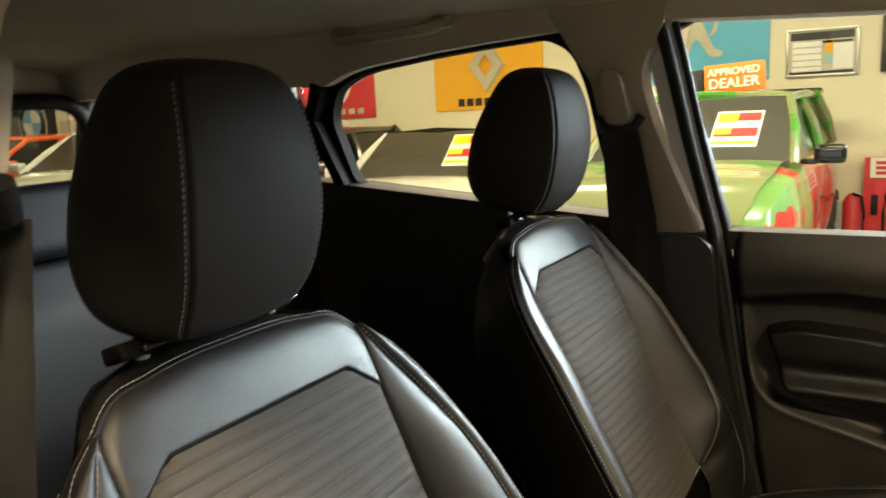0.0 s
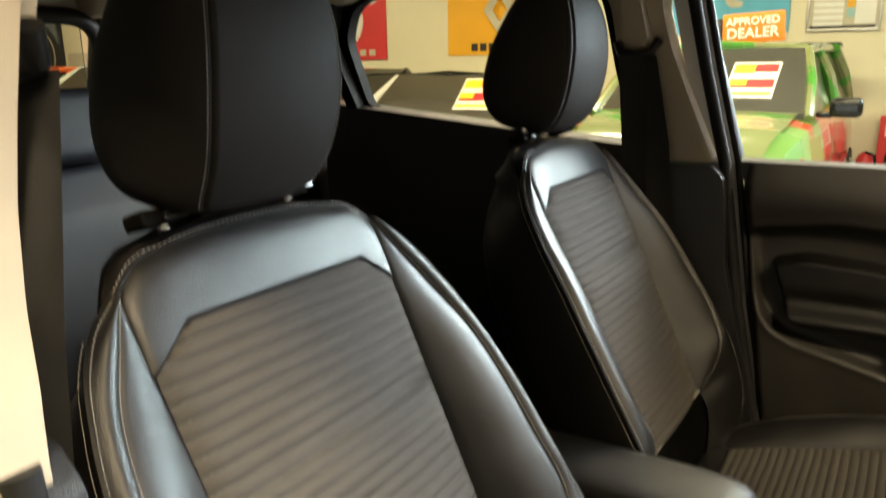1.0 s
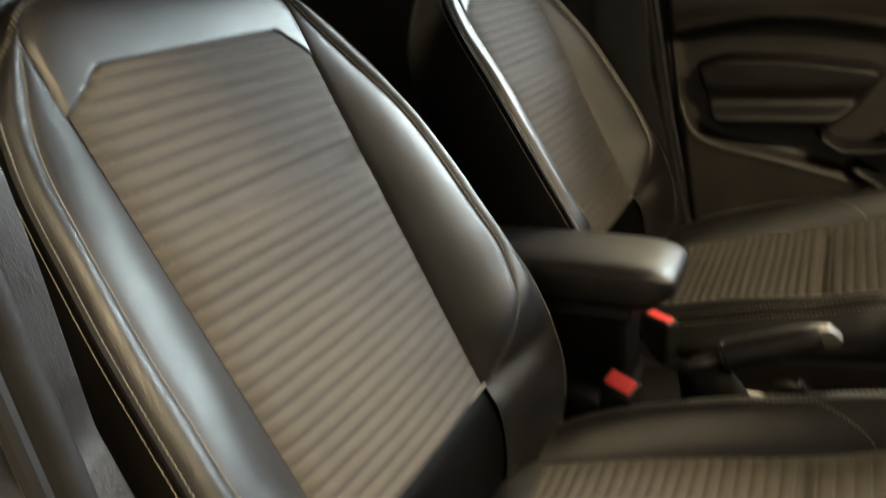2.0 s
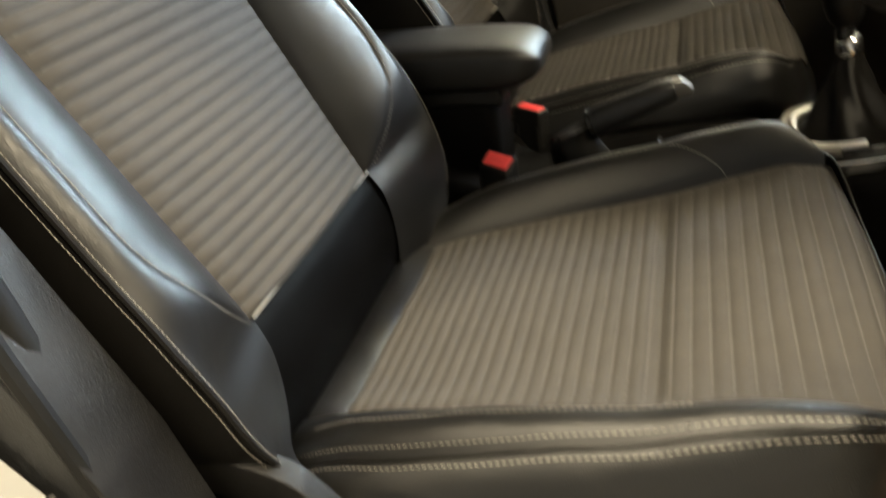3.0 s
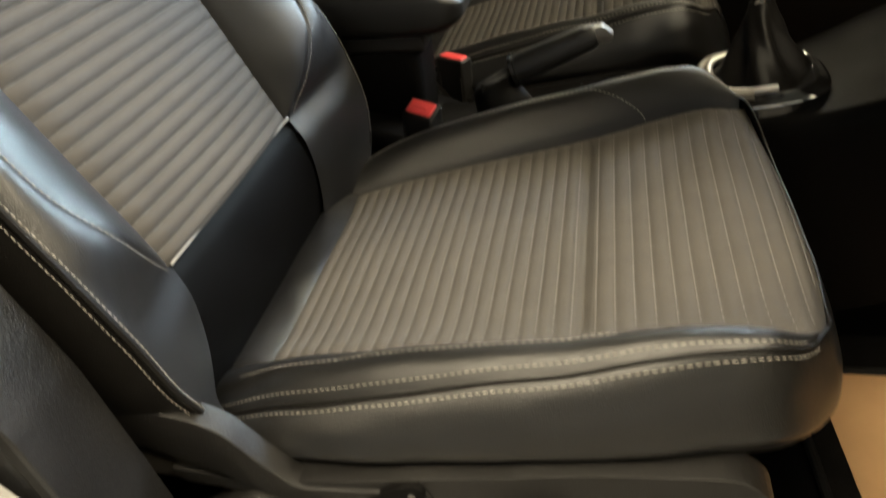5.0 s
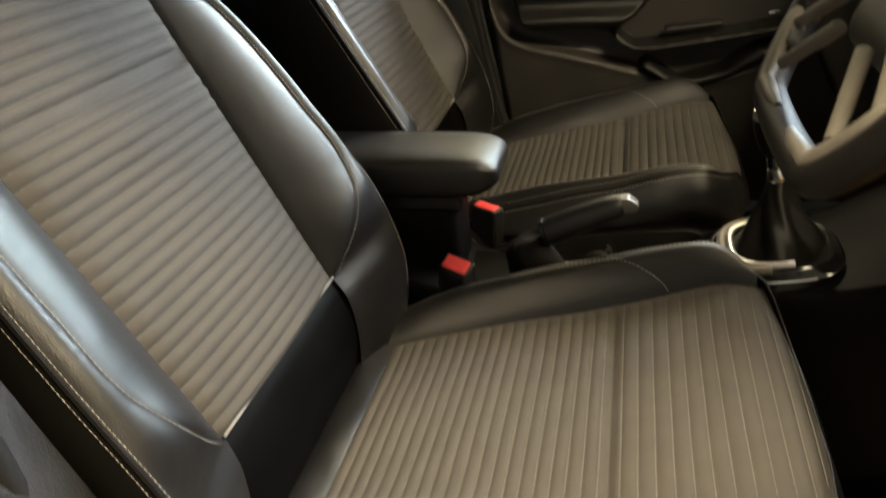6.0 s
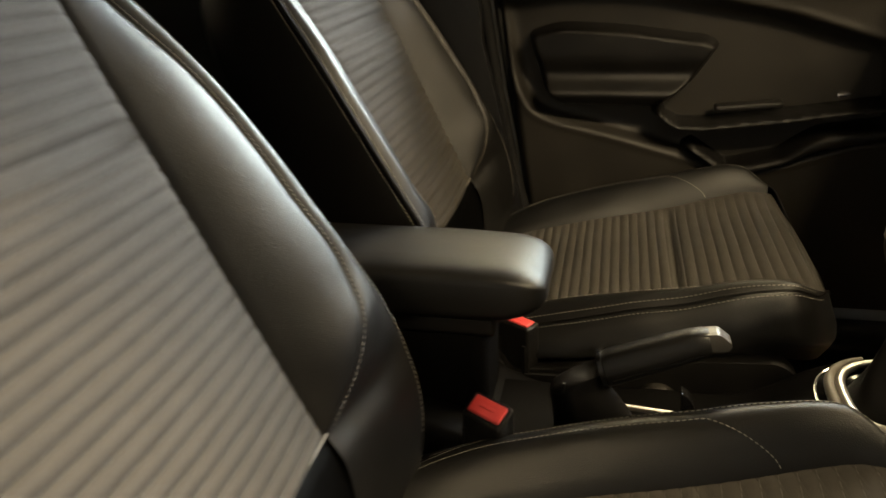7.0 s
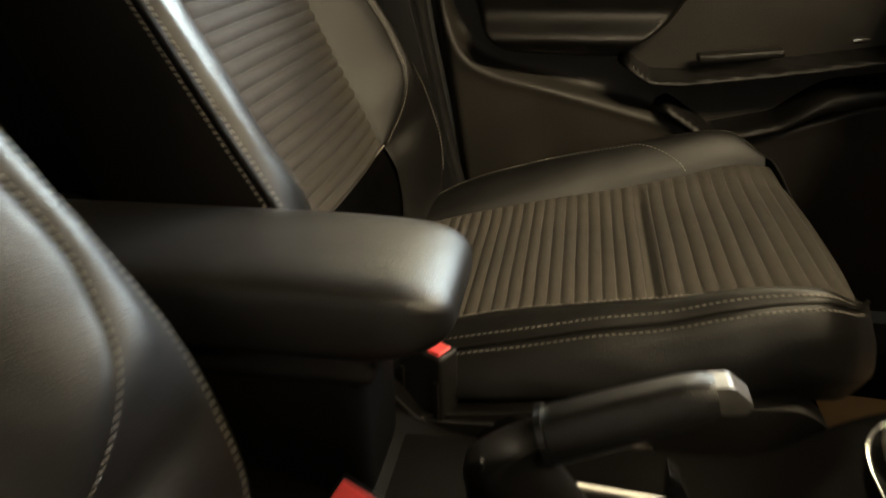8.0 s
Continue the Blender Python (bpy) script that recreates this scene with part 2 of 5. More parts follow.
def stitching(name, pts, parent, dash=0.0042, gap=0.0015, r=0.00052, material=None):
    """A row of single thread stitches along points."""
    pts = [Vector(p) for p in pts]
    vs, fs, left = [], [], 0.0
    run = [0.0]
    for a, b in zip(pts, pts[1:]):
        run.append(run[-1] + (b - a).length)

    def at(s):
        i = min(max(int(np.searchsorted(run, s)) - 1, 0), len(pts) - 2)
        return pts[i].lerp(pts[i + 1], (s - run[i]) / max(run[i + 1] - run[i], 1e-9))

    s = 0.0
    while s + dash < run[-1]:
        a, b = at(s), at(s + dash)
        t = (b - a).normalized()
        x = t.cross(Vector((0.3, 0.2, 0.93))).normalized() * r
        y = t.cross(x).normalized() * r
        o = len(vs)
        mid = a.lerp(b, 0.5)
        for c, k in ((a, 0.45), (mid, 1.15), (b, 0.45)):
            vs += [c + k * x, c + k * y, c - k * x, c - k * y]
        for q in (0, 4):
            fs += [(o + q + i, o + q + (i + 1) % 4, o + q + 4 + (i + 1) % 4, o + q + 4 + i) for i in range(4)]
        s += dash + gap
    return mesh(name, vs, fs, material or THREAD, parent, "pale thread stitching")


# ---------------------------------------------------------------- front seats
YD, YP = -0.35, 0.383          # middles of the driver's and the passenger's seat
RAKE = radians(25.7)
SU, SW = Vector((-math.sin(RAKE), 0, math.cos(RAKE))), Vector((math.cos(RAKE), 0, math.sin(RAKE)))


def on_back(u, v, w):
    """A place on the backrest: u up along it, v across, w out of its front."""
    return Vector((0, v, 0.85)) + u * SU + w * SW


b_edge = smooth((-0.14, 0, 0.2, 0.425, 0.56), (0.142, 0.146, 0.153, 0.160, 0.164))
b_lens = smooth((0, 0.024, 0.055, 0.11, 0.19, 0.26, 0.33, 0.41, 0.46, 0.495), (0.149, 0.184, 0.213, 0.238, 0.238, 0.234, 0.225, 0.203, 0.179, 0.163))
b_out = smooth((-0.15, -0.11, -0.06, 0, 0.08, 0.15, 0.3, 0.40, 0.45, 0.475, 0.495), (0.185, 0.232, 0.262, 0.271, 0.272, 0.268, 0.253, 0.231, 0.210, 0.191, 0.165))
b_rise = smooth((-0.14, 0, 0.024, 0.055, 0.11, 0.2, 0.33, 0.41, 0.5), (0.0, 0.004, 0.030, 0.050, 0.053, 0.045, 0.029, 0.010, 0.002))
b_fall = smooth((-0.14, -0.06, 0.0, 0.05, 0.15, 0.3, 0.45, 0.52), (0.008, 0.040, 0.052, 0.054, 0.046, 0.030, 0.004, -0.006))
b_top = smooth((-0.2, -0.165, -0.145, -0.1, 0, 0.1, 0.145, 0.165, 0.2), (0.455, 0.492, 0.510, 0.521, 0.527, 0.521, 0.510, 0.492, 0.455))
RIB_B = 0.0152


def rib(t, depth):
    """A padded band between two sewn lines."""
    return depth * 0.9 * math.sin(math.pi * (t % 1.0)) ** 0.62


def cord(name, line, r, parent):
    """A thin raised cord sewn along the line between two bands of cloth."""
    vs, fs = [], []
    for i, (p, up, along) in enumerate(line):
        k = len(vs)
        vs += [p - r * along - 0.6 * r * up, p - 0.55 * r * along + 0.6 * r * up, p + 0.55 * r * along + 0.6 * r * up, p + r * along - 0.6 * r * up]
        if i:
            fs += [(k - 4 + j, k - 3 + j, k + 1 + j, k + j) for j in range(3)]
    return mesh(name, vs, fs, CORD, parent)


def groove(d, depth=0.004, width=0.0045):
    return -depth * math.exp(-((d / width) ** 2))


def panel_top(v):
    a = abs(v)
    return 0.455 if a < 0.117 else 0.455 - 0.033 * (a - 0.117) / 0.043


def back_insert(a, b):
    v = (2 * b - 1)
    u = min(a * 0.455, panel_top(v * 0.160))
    e = b_edge(u)
    v *= e
    crown = 0.010 * (1 - (v / e) ** 2)
    sag = -0.013 * math.exp(-((u - 0.309) / 0.011) ** 2) * (0.45 + 0.45 * (v / e)) * (1 - (v / e) ** 8) + 0.005 * math.exp(-((u - 0.270) / 0.03) ** 2) * (1 - (v / e) ** 8)
    wob = 0.0016 * noise.noise((u * 22, v * 9, 3.1))
    ends = min(1, min(e - abs(v), panel_top(v) - u + 0.002, u + 0.004) / 0.010)
    return on_back(u, v, crown + sag + (rib(u / RIB_B + 0.03 * wob / 0.0016 + 0.03 * math.sin(v * 9), 0.0051) + 0.35 * wob) * max(ends, 0.15) - 0.0015 * (1 - max(ends, 0)))


def back_yoke(a, b):
    v = (2 * b - 1) * 0.163
    lo, hi = panel_top(v), b_top(v)
    u = lo + a * (hi - lo)
    w = 0.006 - 0.0045 * (v / 0.163) ** 10 + 0.0015 * math.sin(math.pi * a) + groove(u - lo, 0.0028, 0.0022) + groove(0.163 - abs(v), 0.003, 0.0022) + 0.0008 * noise.noise((u * 18, v * 14, 1))
    return on_back(u, v, w - 0.007 * a**8)


def back_lens(side):
    def fn(a, b):
        u = a * 0.495
        e, q = b_edge(u), b_lens(u)
        q = max(q, e + 0.001)
        v = e + b * (q - e)
        w = b_rise(u) * (0.55 * b + 0.45 * math.sin(b * math.pi / 2)) + 0.006 * math.sin(math.pi * b) * math.sin(math.pi * min(a * 1.02, 1)) + groove(v - e, 0.0025, 0.003) + groove(q - v, 0.001, 0.003)
        w += 0.0008 * noise.noise((u * 14, v * 18, side)) * math.sin(math.pi * b)
        return on_back(u, side * v, w)
    return fn


def recede(u):
    """The backrest's foot bends away behind the cushion."""
    return -0.060 * (min(u, 0) / 0.15) ** 2


def back_strip(side):
    def fn(a, b):
        u = -0.17 + a * 0.665
        i = 0.146 - (0.30 if side < 0 else -0.06) * u if u < 0 else max(b_lens(u), b_edge(u) + 0.001)
        wi = b_rise(u) if u > 0 else 0.004 + recede(u) + 0.006 * min(1, -u / 0.03)
        o, wo = b_out(u), b_fall(u)
        v = i + b * (o - i)
        w = wi + b**1.7 * (wo - wi) + 0.007 * math.sin(math.pi * b) + groove(v - i, 0.001, 0.003) + 0.0006 * noise.noise((u * 16, v * 20, side + 5))
        return on_back(u, side * v, w)
    return fn


def back_low(a, b):
    u = -0.15 + a * 0.15
    v = (2 * b - 1) * (b_edge(u) + 0.055 * min(1, -u / 0.04))
    return on_back(u, v, 0.006 * math.sin(math.pi * a) + groove(u) + recede(u) + 0.001 * noise.noise((u * 20, v * 14, 7)))


def shell_ring(u):
    t = max(0.0, (u - 0.47) / 0.105)
    hv = b_out(min(u, 0.50)) * (1 - 0.02 * t)
    if u > 0.44:
        hv = smooth((0.44, 0.475, 0.505, 0.53, 0.55, 0.566, 0.575), (b_out(0.44), 0.190, 0.172, 0.158, 0.138, 0.105, 0.055))(u)
    wf = b_fall(min(u, 0.5)) if u < 0.5 else -0.006 - 0.035 * ((u - 0.5) / 0.075) ** 2
    wb = -0.125 + 0.055 * t**2
    mid = -0.020 + 1.2 * recede(u) if u < 0.47 else min(-0.006, wf)
    pts = [(-min(0.13, hv - 0.045), mid - 0.008), (-hv + 0.030, mid - 0.010), (-hv + 0.005, wf - 0.016), (-hv, wf - 0.007), (-hv - 0.004, wf - 0.03), (-hv, wf - 0.07), (-hv + 0.010, wb + 0.03), (-hv + 0.035, wb + 0.008), (-hv + 0.07, wb)]
    tuck = 1 - 0.30 * max(0.0, (u - 0.33) / 0.22) ** 1.6
    pts = [(v * (1 if w > wf - 0.02 else tuck if w < wf - 0.05 else (1 + tuck) / 2), w) for v, w in pts]
    ring = pts + [(0, wb - 0.006)] + [(-v, w) for v, w in pts[::-1]] + [(0, mid)]
    drop = 0.055 * max(0.0, (u - 0.40) / 0.175) ** 1.5
    side = 0.045 * max(0.0, (u - 0.36) / 0.2) ** 1.5
    return [on_back(u - drop * min(1, max(0, -w / 0.12)) - side * min(1, abs(v) / 0.2) ** 3 * min(1, max(0, -w / 0.05)), v, w) for v, w in ring]


CC = 0.025                     # the cushion sits a little inboard of the backrest
c_mid = smooth((-0.04, 0.014, 0.1, 0.2, 0.345, 0.43, 0.49, 0.53, 0.548), (0.690, 0.706, 0.730, 0.751, 0.776, 0.797, 0.807, 0.800, 0.784))
c_edge = smooth((-0.04, 0.0, 0.1, 0.2, 0.345, 0.40, 0.44, 0.47, 0.505), (0.146, 0.148, 0.158, 0.170, 0.188, 0.194, 0.199, 0.201, 0.197))
c_side = smooth((-0.04, 0.0, 0.1, 0.25, 0.36, 0.44), (0.195, 0.210, 0.236, 0.248, 0.249, 0.247))
c_lift = smooth((-0.04, 0.02, 0.1, 0.2, 0.32, 0.40, 0.47, 0.505), (0.012, 0.020, 0.037, 0.046, 0.050, 0.047, 0.034, 0.013))
C_BACK = -0.06                # where the cushion ends under the backrest
C_END = 0.509                 # where the side bolsters run out into the front


NOSE, CORNER, ROUND = 0.545, 0.44, 2.5    # foremost point, where the corners start, how square they are


def c_out(x):
    """Half width of the cushion's top seam, with rounded front corners."""
    k = min(1.0, max(0.0, (x - CORNER) / (NOSE - CORNER)))
    return c_side(min(x, CORNER)) * max(0.0, 1 - k**ROUND) ** (1 / ROUND)


def front_edge(s):
    return CORNER + (NOSE - CORNER) * max(0.0, 1 - (abs(s) * 0.196 / 0.247) ** ROUND) ** (1 / ROUND)


def c_rib(x):
    return (x / 0.0146) if x < 0.345 else ((x - 0.340) / 0.0160 + 30)


def side_lift(x, s):
    return 0.014 * abs(s) ** 5


def cushion_insert(a, b):
    s = 2 * b - 1
    x = 0.060 + a * (front_edge(s) - 0.060)
    e = c_edge(x)
    v = s * e
    z = c_mid(x) - 0.010 * (1 - s**10) * math.exp(-((x - 0.345) / 0.007) ** 2) + 0.006 * (1 - s * s) + side_lift(x, s)
    near = min(1, (e - abs(v)) / 0.010)
    wob = noise.noise((x * 16, v * 11, 9))
    soft = 0.85 if x > 0.35 else 1
    z += rib(c_rib(x) + 0.05 * wob, 0.0040 * soft) * max(near, 0.2) * min(1, (1 - a) / 0.03) + 0.0008 * wob
    roll = max(0, (a - 0.93) / 0.07)
    return Vector((x, CC + v, z - 0.014 * roll**2 * (1 - s**8) - 0.003 * (1 - max(near, 0))))


def cushion_roll(a, b):
    """The smooth leather roll behind the cloth."""
    s = 2 * b - 1
    x = -0.035 + a * 0.097
    e = c_edge(max(x, -0.04))
    z = c_mid(max(x, -0.04)) + 0.006 * (1 - s * s) + side_lift(x, s) + 0.017 * math.sin(math.pi * min(1, 0.22 + 0.78 * a)) ** 0.8 - 0.02 * (1 - a) ** 3 - 0.003 * a**6 + 0.001 * noise.noise((x * 30, s * 6, 4))
    ext = 0.020 + (0.032 * (1 - a) if s < 0 else 0.0)
    over = max(0.0, abs(s) * (e + ext) - e) / ext
    return Vector((x, CC + s * (e + ext), z - 0.016 * over * over))


def cushion_bolster(side):
    def fn(a, b):
        x = C_BACK + a * (C_END - C_BACK)
        e, o = c_edge(x), c_out(x)
        v = e + b * (o - e)
        zi = c_mid(x) + side_lift(x, 1) - 0.003
        z = zi + c_lift(x) * math.sin(b * math.pi * 0.62) / 0.93 - (0.003 + 0.016 * min(1, max(0, (0.47 - x) / 0.27))) * b**3 + groove(v - e, 0.004) + 0.0015 * noise.noise((x * 16, v * 20, side + 2))
        return Vector((x, CC + side * v, z))
    return fn


def bolster_point(side, x, b, up=0.0):
    p = cushion_bolster(side)((x - C_BACK) / (C_END - C_BACK), b)
    p.z += up
    return p


def top_seam(n):
    """The seam round the cushion's top: near side, front and far side for n from 0 to 1."""
    if n <= 0.40:
        return cushion_bolster(-1)(n / 0.40, 1.0)
    if n >= 0.60:
        return cushion_bolster(1)((1 - n) / 0.40, 1.0)
    q = math.sin(((n - 0.40) / 0.20 - 0.5) * math.pi)
    p = cushion_insert(1.0, 0.5 + 0.5 * q)
    ends = cushion_bolster(1 if q > 0 else -1)(1.0, 1.0)
    p.z = p.z - 0.001 + (ends.z - p.z) * abs(q) ** 6
    return p


def cushion_skirt(a, b):
    """The leather flank, from the top seam down round the near side, the front and the far side."""
    p = top_seam(a)
    d = top_seam(min(1, a + 0.012)) - top_seam(max(0, a - 0.012))
    out = Vector((d.y, -d.x, 0)).normalized()
    drop = smooth((-0.04, 0.05, 0.2, 0.36, 0.48, 0.55), (0.735, 0.732, 0.742, 0.758, 0.762, 0.72))(p.x) - 0.012
    z = p.z + b * (drop - p.z)
    side = 1 - min(1, max(0, (p.x - 0.40) / 0.10))
    bulge = (0.019 + 0.012 * side) * math.sin(math.pi * min(1, b * 0.66)) ** (1 - 0.3 * side) - (0.012 + 0.008 * side) * max(0, b - 0.7) / 0.3
    q2 = p + out * (bulge + 0.0012 * noise.noise((p.x * 18, p.y * 18, b * 4)))
    return Vector((q2.x, q2.y, z))


def build_seat():
    seat = thing("front_seat", "black leather front car seat with ribbed grey cloth centre", "car seat", "front seats")
    # backrest
    back = loft("backrest", [shell_ring(-0.15 + 0.725 * i / 36) for i in range(37)], LEATHER_LOW, seat, "black leather backrest shell", angle=70)
    sheet("cloth_insert", back_insert, 760, 26, FABRIC, back, "horizontally ribbed grey cloth insert")
    for k in range(1, 30):
        line = []
        for v in span(-0.158, 0.158, 40):
            u = RIB_B * (k - 0.03 * noise.noise((k * RIB_B * 22, v * 9, 3.1)) - 0.03 * math.sin(v * 9))
            if abs(v) < b_edge(u) - 0.002 and u < panel_top(v) - 0.003:
                line.append((back_insert(u / 0.455, 0.5 + 0.5 * v / b_edge(u)) + 0.0003 * SW, SW, SU))
        cord("sewn_ridge", line, 0.0008, back)
    sheet("yoke", back_yoke, 44, 90, LEATHER, back, "smooth black leather yoke")
    sheet("lower_panel", back_low, 14, 40, LEATHER_SHADED, back, "plain black leather lower panel")
    for s in (-1, 1):
        sheet("bolster", back_lens(s), 70, 18, LEATHER, back, "padded black leather side bolster")
        sheet("edge_strip", back_strip(s), 80, 18, LEATHER, back, "black leather edge strip")
        fn = back_strip(s)
        stitching("stitching", [fn((0.17 + u) / 0.665, 0.06) + 0.0012 * SW for u in span(0.0, 0.494, 90)], back)
        stitching("stitching", [fn((0.17 + u) / 0.665, 0.975) + 0.002 * SW for u in span(-0.085, 0.493, 110)], back)
        stitching("stitching", [on_back(u, s * (b_out(u) + 0.0030), b_fall(u) - 0.008) for u in span(-0.085, 0.47, 100)], back)
        tube("piping", [fn((0.17 + u) / 0.665, 1.0) - 0.002 * SW for u in span(-0.10, 0.495, 60)], 0.0028, LEATHER_LOW, back, seg=6)
    tube("piping", [on_back(b_top(v), v, -0.004) for v in span(-0.185, 0.185, 50)], 0.0028, LEATHER_LOW, back, seg=6)
    stitching("stitching", [on_back(b_top(v) + 0.005, v, -0.0035) for v in span(-0.18, 0.18, 70)], back)
    tube("piping", [on_back(0.001, v, 0.0045) for v in span(-0.146, 0.146, 40)], 0.0012, THREAD, back, "pale piping", seg=6)
    # cushion
    cush = sheet("cushion", cushion_skirt, 200, 28, LEATHER, seat, "black leather seat cushion flank")
    sheet("cloth_insert", cushion_insert, 560, 36, FABRIC, cush, "crosswise ribbed grey cloth insert")
    for k in range(5, 43):
        line = []
        x0 = 0.0146 * k if k < 24 else 0.340 + 0.0160 * (k - 30)
        for q in span(-0.985, 0.985, 40):
            step_x = 0.0146 if x0 < 0.345 else 0.0160
            x = x0 - step_x * 0.05 * noise.noise((x0 * 16, q * c_edge(x0) * 11, 9))
            fe = front_edge(q)
            if 0.064 < x < fe - 0.008 and abs(x - 0.345) > 0.004 and not 24 <= k <= 30:
                line.append((cushion_insert((x - 0.060) / (fe - 0.060), 0.5 + 0.5 * q) + Vector((0, 0, 0.0006)), Vector((0, 0, 1)), Vector((-1, 0, 0))))
        if line:
            cord("sewn_ridge", line, 0.0009, cush)
    sheet("rear_roll", cushion_roll, 24, 40, LEATHER, cush, "smooth black leather roll")
    for s in (-1, 1):
        sheet("bolster", cushion_bolster(s), 80, 20, LEATHER, cush, "padded black leather cushion bolster")
        arc = []
        for k in range(60):
            t = k / 59
            x = 0.05 + 0.36 * t
            b = 0.62 if t < 0.8 else 0.62 * (1 - ((t - 0.8) / 0.2)) ** 0.8 + 0.02
            arc.append(bolster_point(s, x, b, 0.0012))
        stitching("stitching", arc, cush)
        stitching("stitching", [bolster_point(s, x, 0.93, 0.001) for x in span(0.0, 0.50, 80)], cush)
        stitching("stitching", [cushion_skirt(0.40 * t if s < 0 else 1 - 0.40 * t, 0.07) + Vector((0, s * 0.001, 0.001)) for t in span(0.05, 1, 80)], cush)
    tube("piping", [cushion_skirt(t, 0.02) + Vector((0, 0, 0.001)) for t in span(0.03, 0.97, 260)], 0.0017, LEATHER_LOW, cush, seg=6)
    # pan below the cushion
    part("seat_pan", box_bm((0.44, 0.36, 0.10), 0.02, 3, pose(0.24, 0, 0.655)), CARPET, seat)
    # side shields
    for s in (-1, 1):
        shield = [(0.02, 0.735), (0.10, 0.725), (0.20, 0.738), (0.36, 0.762), (0.455, 0.768), (0.482, 0.745), (0.478, 0.655), (0.40, 0.642), (0.26, 0.630), (0.207, 0.626), (0.201, 0.622), (0.151, 0.674), (0.113, 0.709), (0.03, 0.72)]
        a, b = (0.232, 0.262) if s > 0 else (-0.262, -0.232)
        sh = prism("side_shield", rounded(shield, 0.03), a, b, PLASTIC, seat, "black plastic seat side shield", 0.014, None, 5)
        base = [(-0.10, 0.63), (0.0, 0.66), (0.045, 0.688), (0.068, 0.708), (0.092, 0.717), (0.118, 0.708), (0.110, 0.688), (0.145, 0.632), (0.195, 0.597), (0.210, 0.630), (0.26, 0.631), (0.31, 0.636), (0.40, 0.648), (0.476, 0.662), (0.462, 0.585), (0.43, 0.56), (0.10, 0.55), (-0.10, 0.56)]
        prism("base_cover", rounded(base, 0.008), a + s * 0.008, b + s * 0.016, PLASTIC, seat, "black plastic lower cover", 0.011, None, 4)
        if s < 0:
            hinge = [(x - 0.004, z - 0.022) for x, z in ((-0.09, 0.866), (-0.01, 0.831), (0.06, 0.818), (0.085, 0.806), (0.11, 0.774), (0.135, 0.748), (0.21, 0.752), (0.21, 0.720), (0.125, 0.728), (0.093, 0.750), (0.038, 0.775), (0.007, 0.787), (-0.09, 0.815))]
            prism("hinge_cover", rounded(hinge, 0.012), a + s * 0.004, b + s * 0.012, PLASTIC, seat, "black plastic hinge cover", 0.010, None, 4)
            cap = [(-0.07, 0.795), (0.0, 0.765), (0.05, 0.748), (0.090, 0.732), (0.085, 0.722), (0.05, 0.715), (0.0, 0.722), (-0.07, 0.745)]
            prism("hinge_cap", rounded(cap, 0.012), a - s * 0.004, b + s * 0.002, PLASTIC_SOFT, seat, "smooth black hinge cap", 0.010)
        tube("moulded_line", [(x, s * 0.2625, z) for x, z in ((0.229, 0.741), (0.236, 0.727), (0.241, 0.711), (0.246, 0.695), (0.248, 0.679), (0.248, 0.664), (0.246, 0.649))], [0.0008, 0.0017, 0.0018, 0.0018, 0.0018, 0.0017, 0.0008], GLOSS_BLACK, sh, "curved moulded line", seg=8)
        if s < 0:
            kn = thing_knob(seat)
            kn.matrix_basis = pose(0.313, -0.266, 0.698) @ Matrix.Diagonal((0.90, 0.72, 0.90, 1))
            lev = [(x, z - 0.008) for x, z in ((0.235, 0.742), (0.228, 0.748), (0.216, 0.748), (0.189, 0.732), (0.161, 0.698), (0.143, 0.655), (0.150, 0.630), (0.172, 0.632), (0.176, 0.672), (0.190, 0.703), (0.211, 0.724), (0.230, 0.731))]
            prism("recline_lever", rounded(lev, 0.006), -0.268, -0.250, DEEP_BLACK, seat, "black recline lever", 0.003)
            tube("lever_pin", [(0.224, -0.264, 0.731), (0.224, -0.2695, 0.731)], [0.0045, 0.0035], GLOSS_BLACK, seat, "black lever pin", seg=12)
    for s in (-1, 1):
        rail = part("seat_rail", box_bm((0.62, 0.050, 0.010), 0.002, 2, pose(0.21, s * 0.2, 0.522)), DEEP_BLACK, seat, "black seat rail")
        part("channel", box_bm((0.60, 0.030, 0.018), 0.003, 2, pose(0.205, s * 0.2, 0.538)), GLOSS_BLACK, rail, "glossy black sliding channel")
        part("slider", box_bm((0.59, 0.040, 0.006), 0.002, 2, pose(0.20, s * 0.2, 0.5525)), DEEP_BLACK, rail)
        part("end_stop", box_bm((0.020, 0.024, 0.020), 0.003, 2, pose(0.490, s * 0.2, 0.567)), GLOSS_BLACK, rail, "black end stop")
        part("rail_foot", box_bm((0.62, 0.060, 0.006), 0.002, 2, pose(0.22, s * 0.2, 0.5135)), DARK_METAL, rail, "dark steel rail foot")
    # headrest
    T = radians(-3)
    hu, hw = Vector((-math.sin(T), 0, math.cos(T))), Vector((math.cos(T), 0, math.sin(T)))
    o = Vector((-0.250, -0.008, 1.336))

    def h_at(u, v, w):
        return o + u * hu + Vector((0, v, 0)) + w * hw

    TALL = 0.246
    h_half = smooth((0, 0.03, 0.085, 0.13, 0.17, 0.21, 0.246), (0.089, 0.099, 0.106, 0.104, 0.097, 0.086, 0.074))
    h_seam = smooth((0, 0.05, 0.10, 0.17, 0.246), (0.068, 0.074, 0.078, 0.074, 0.058))
    h_front = smooth((0, 0.04, 0.11, 0.18, 0.246), (0.038, 0.060, 0.075, 0.070, 0.048))
    h_back = smooth((0, 0.05, 0.12, 0.19, 0.246), (-0.066, -0.096, -0.094, -0.066, -0.034))

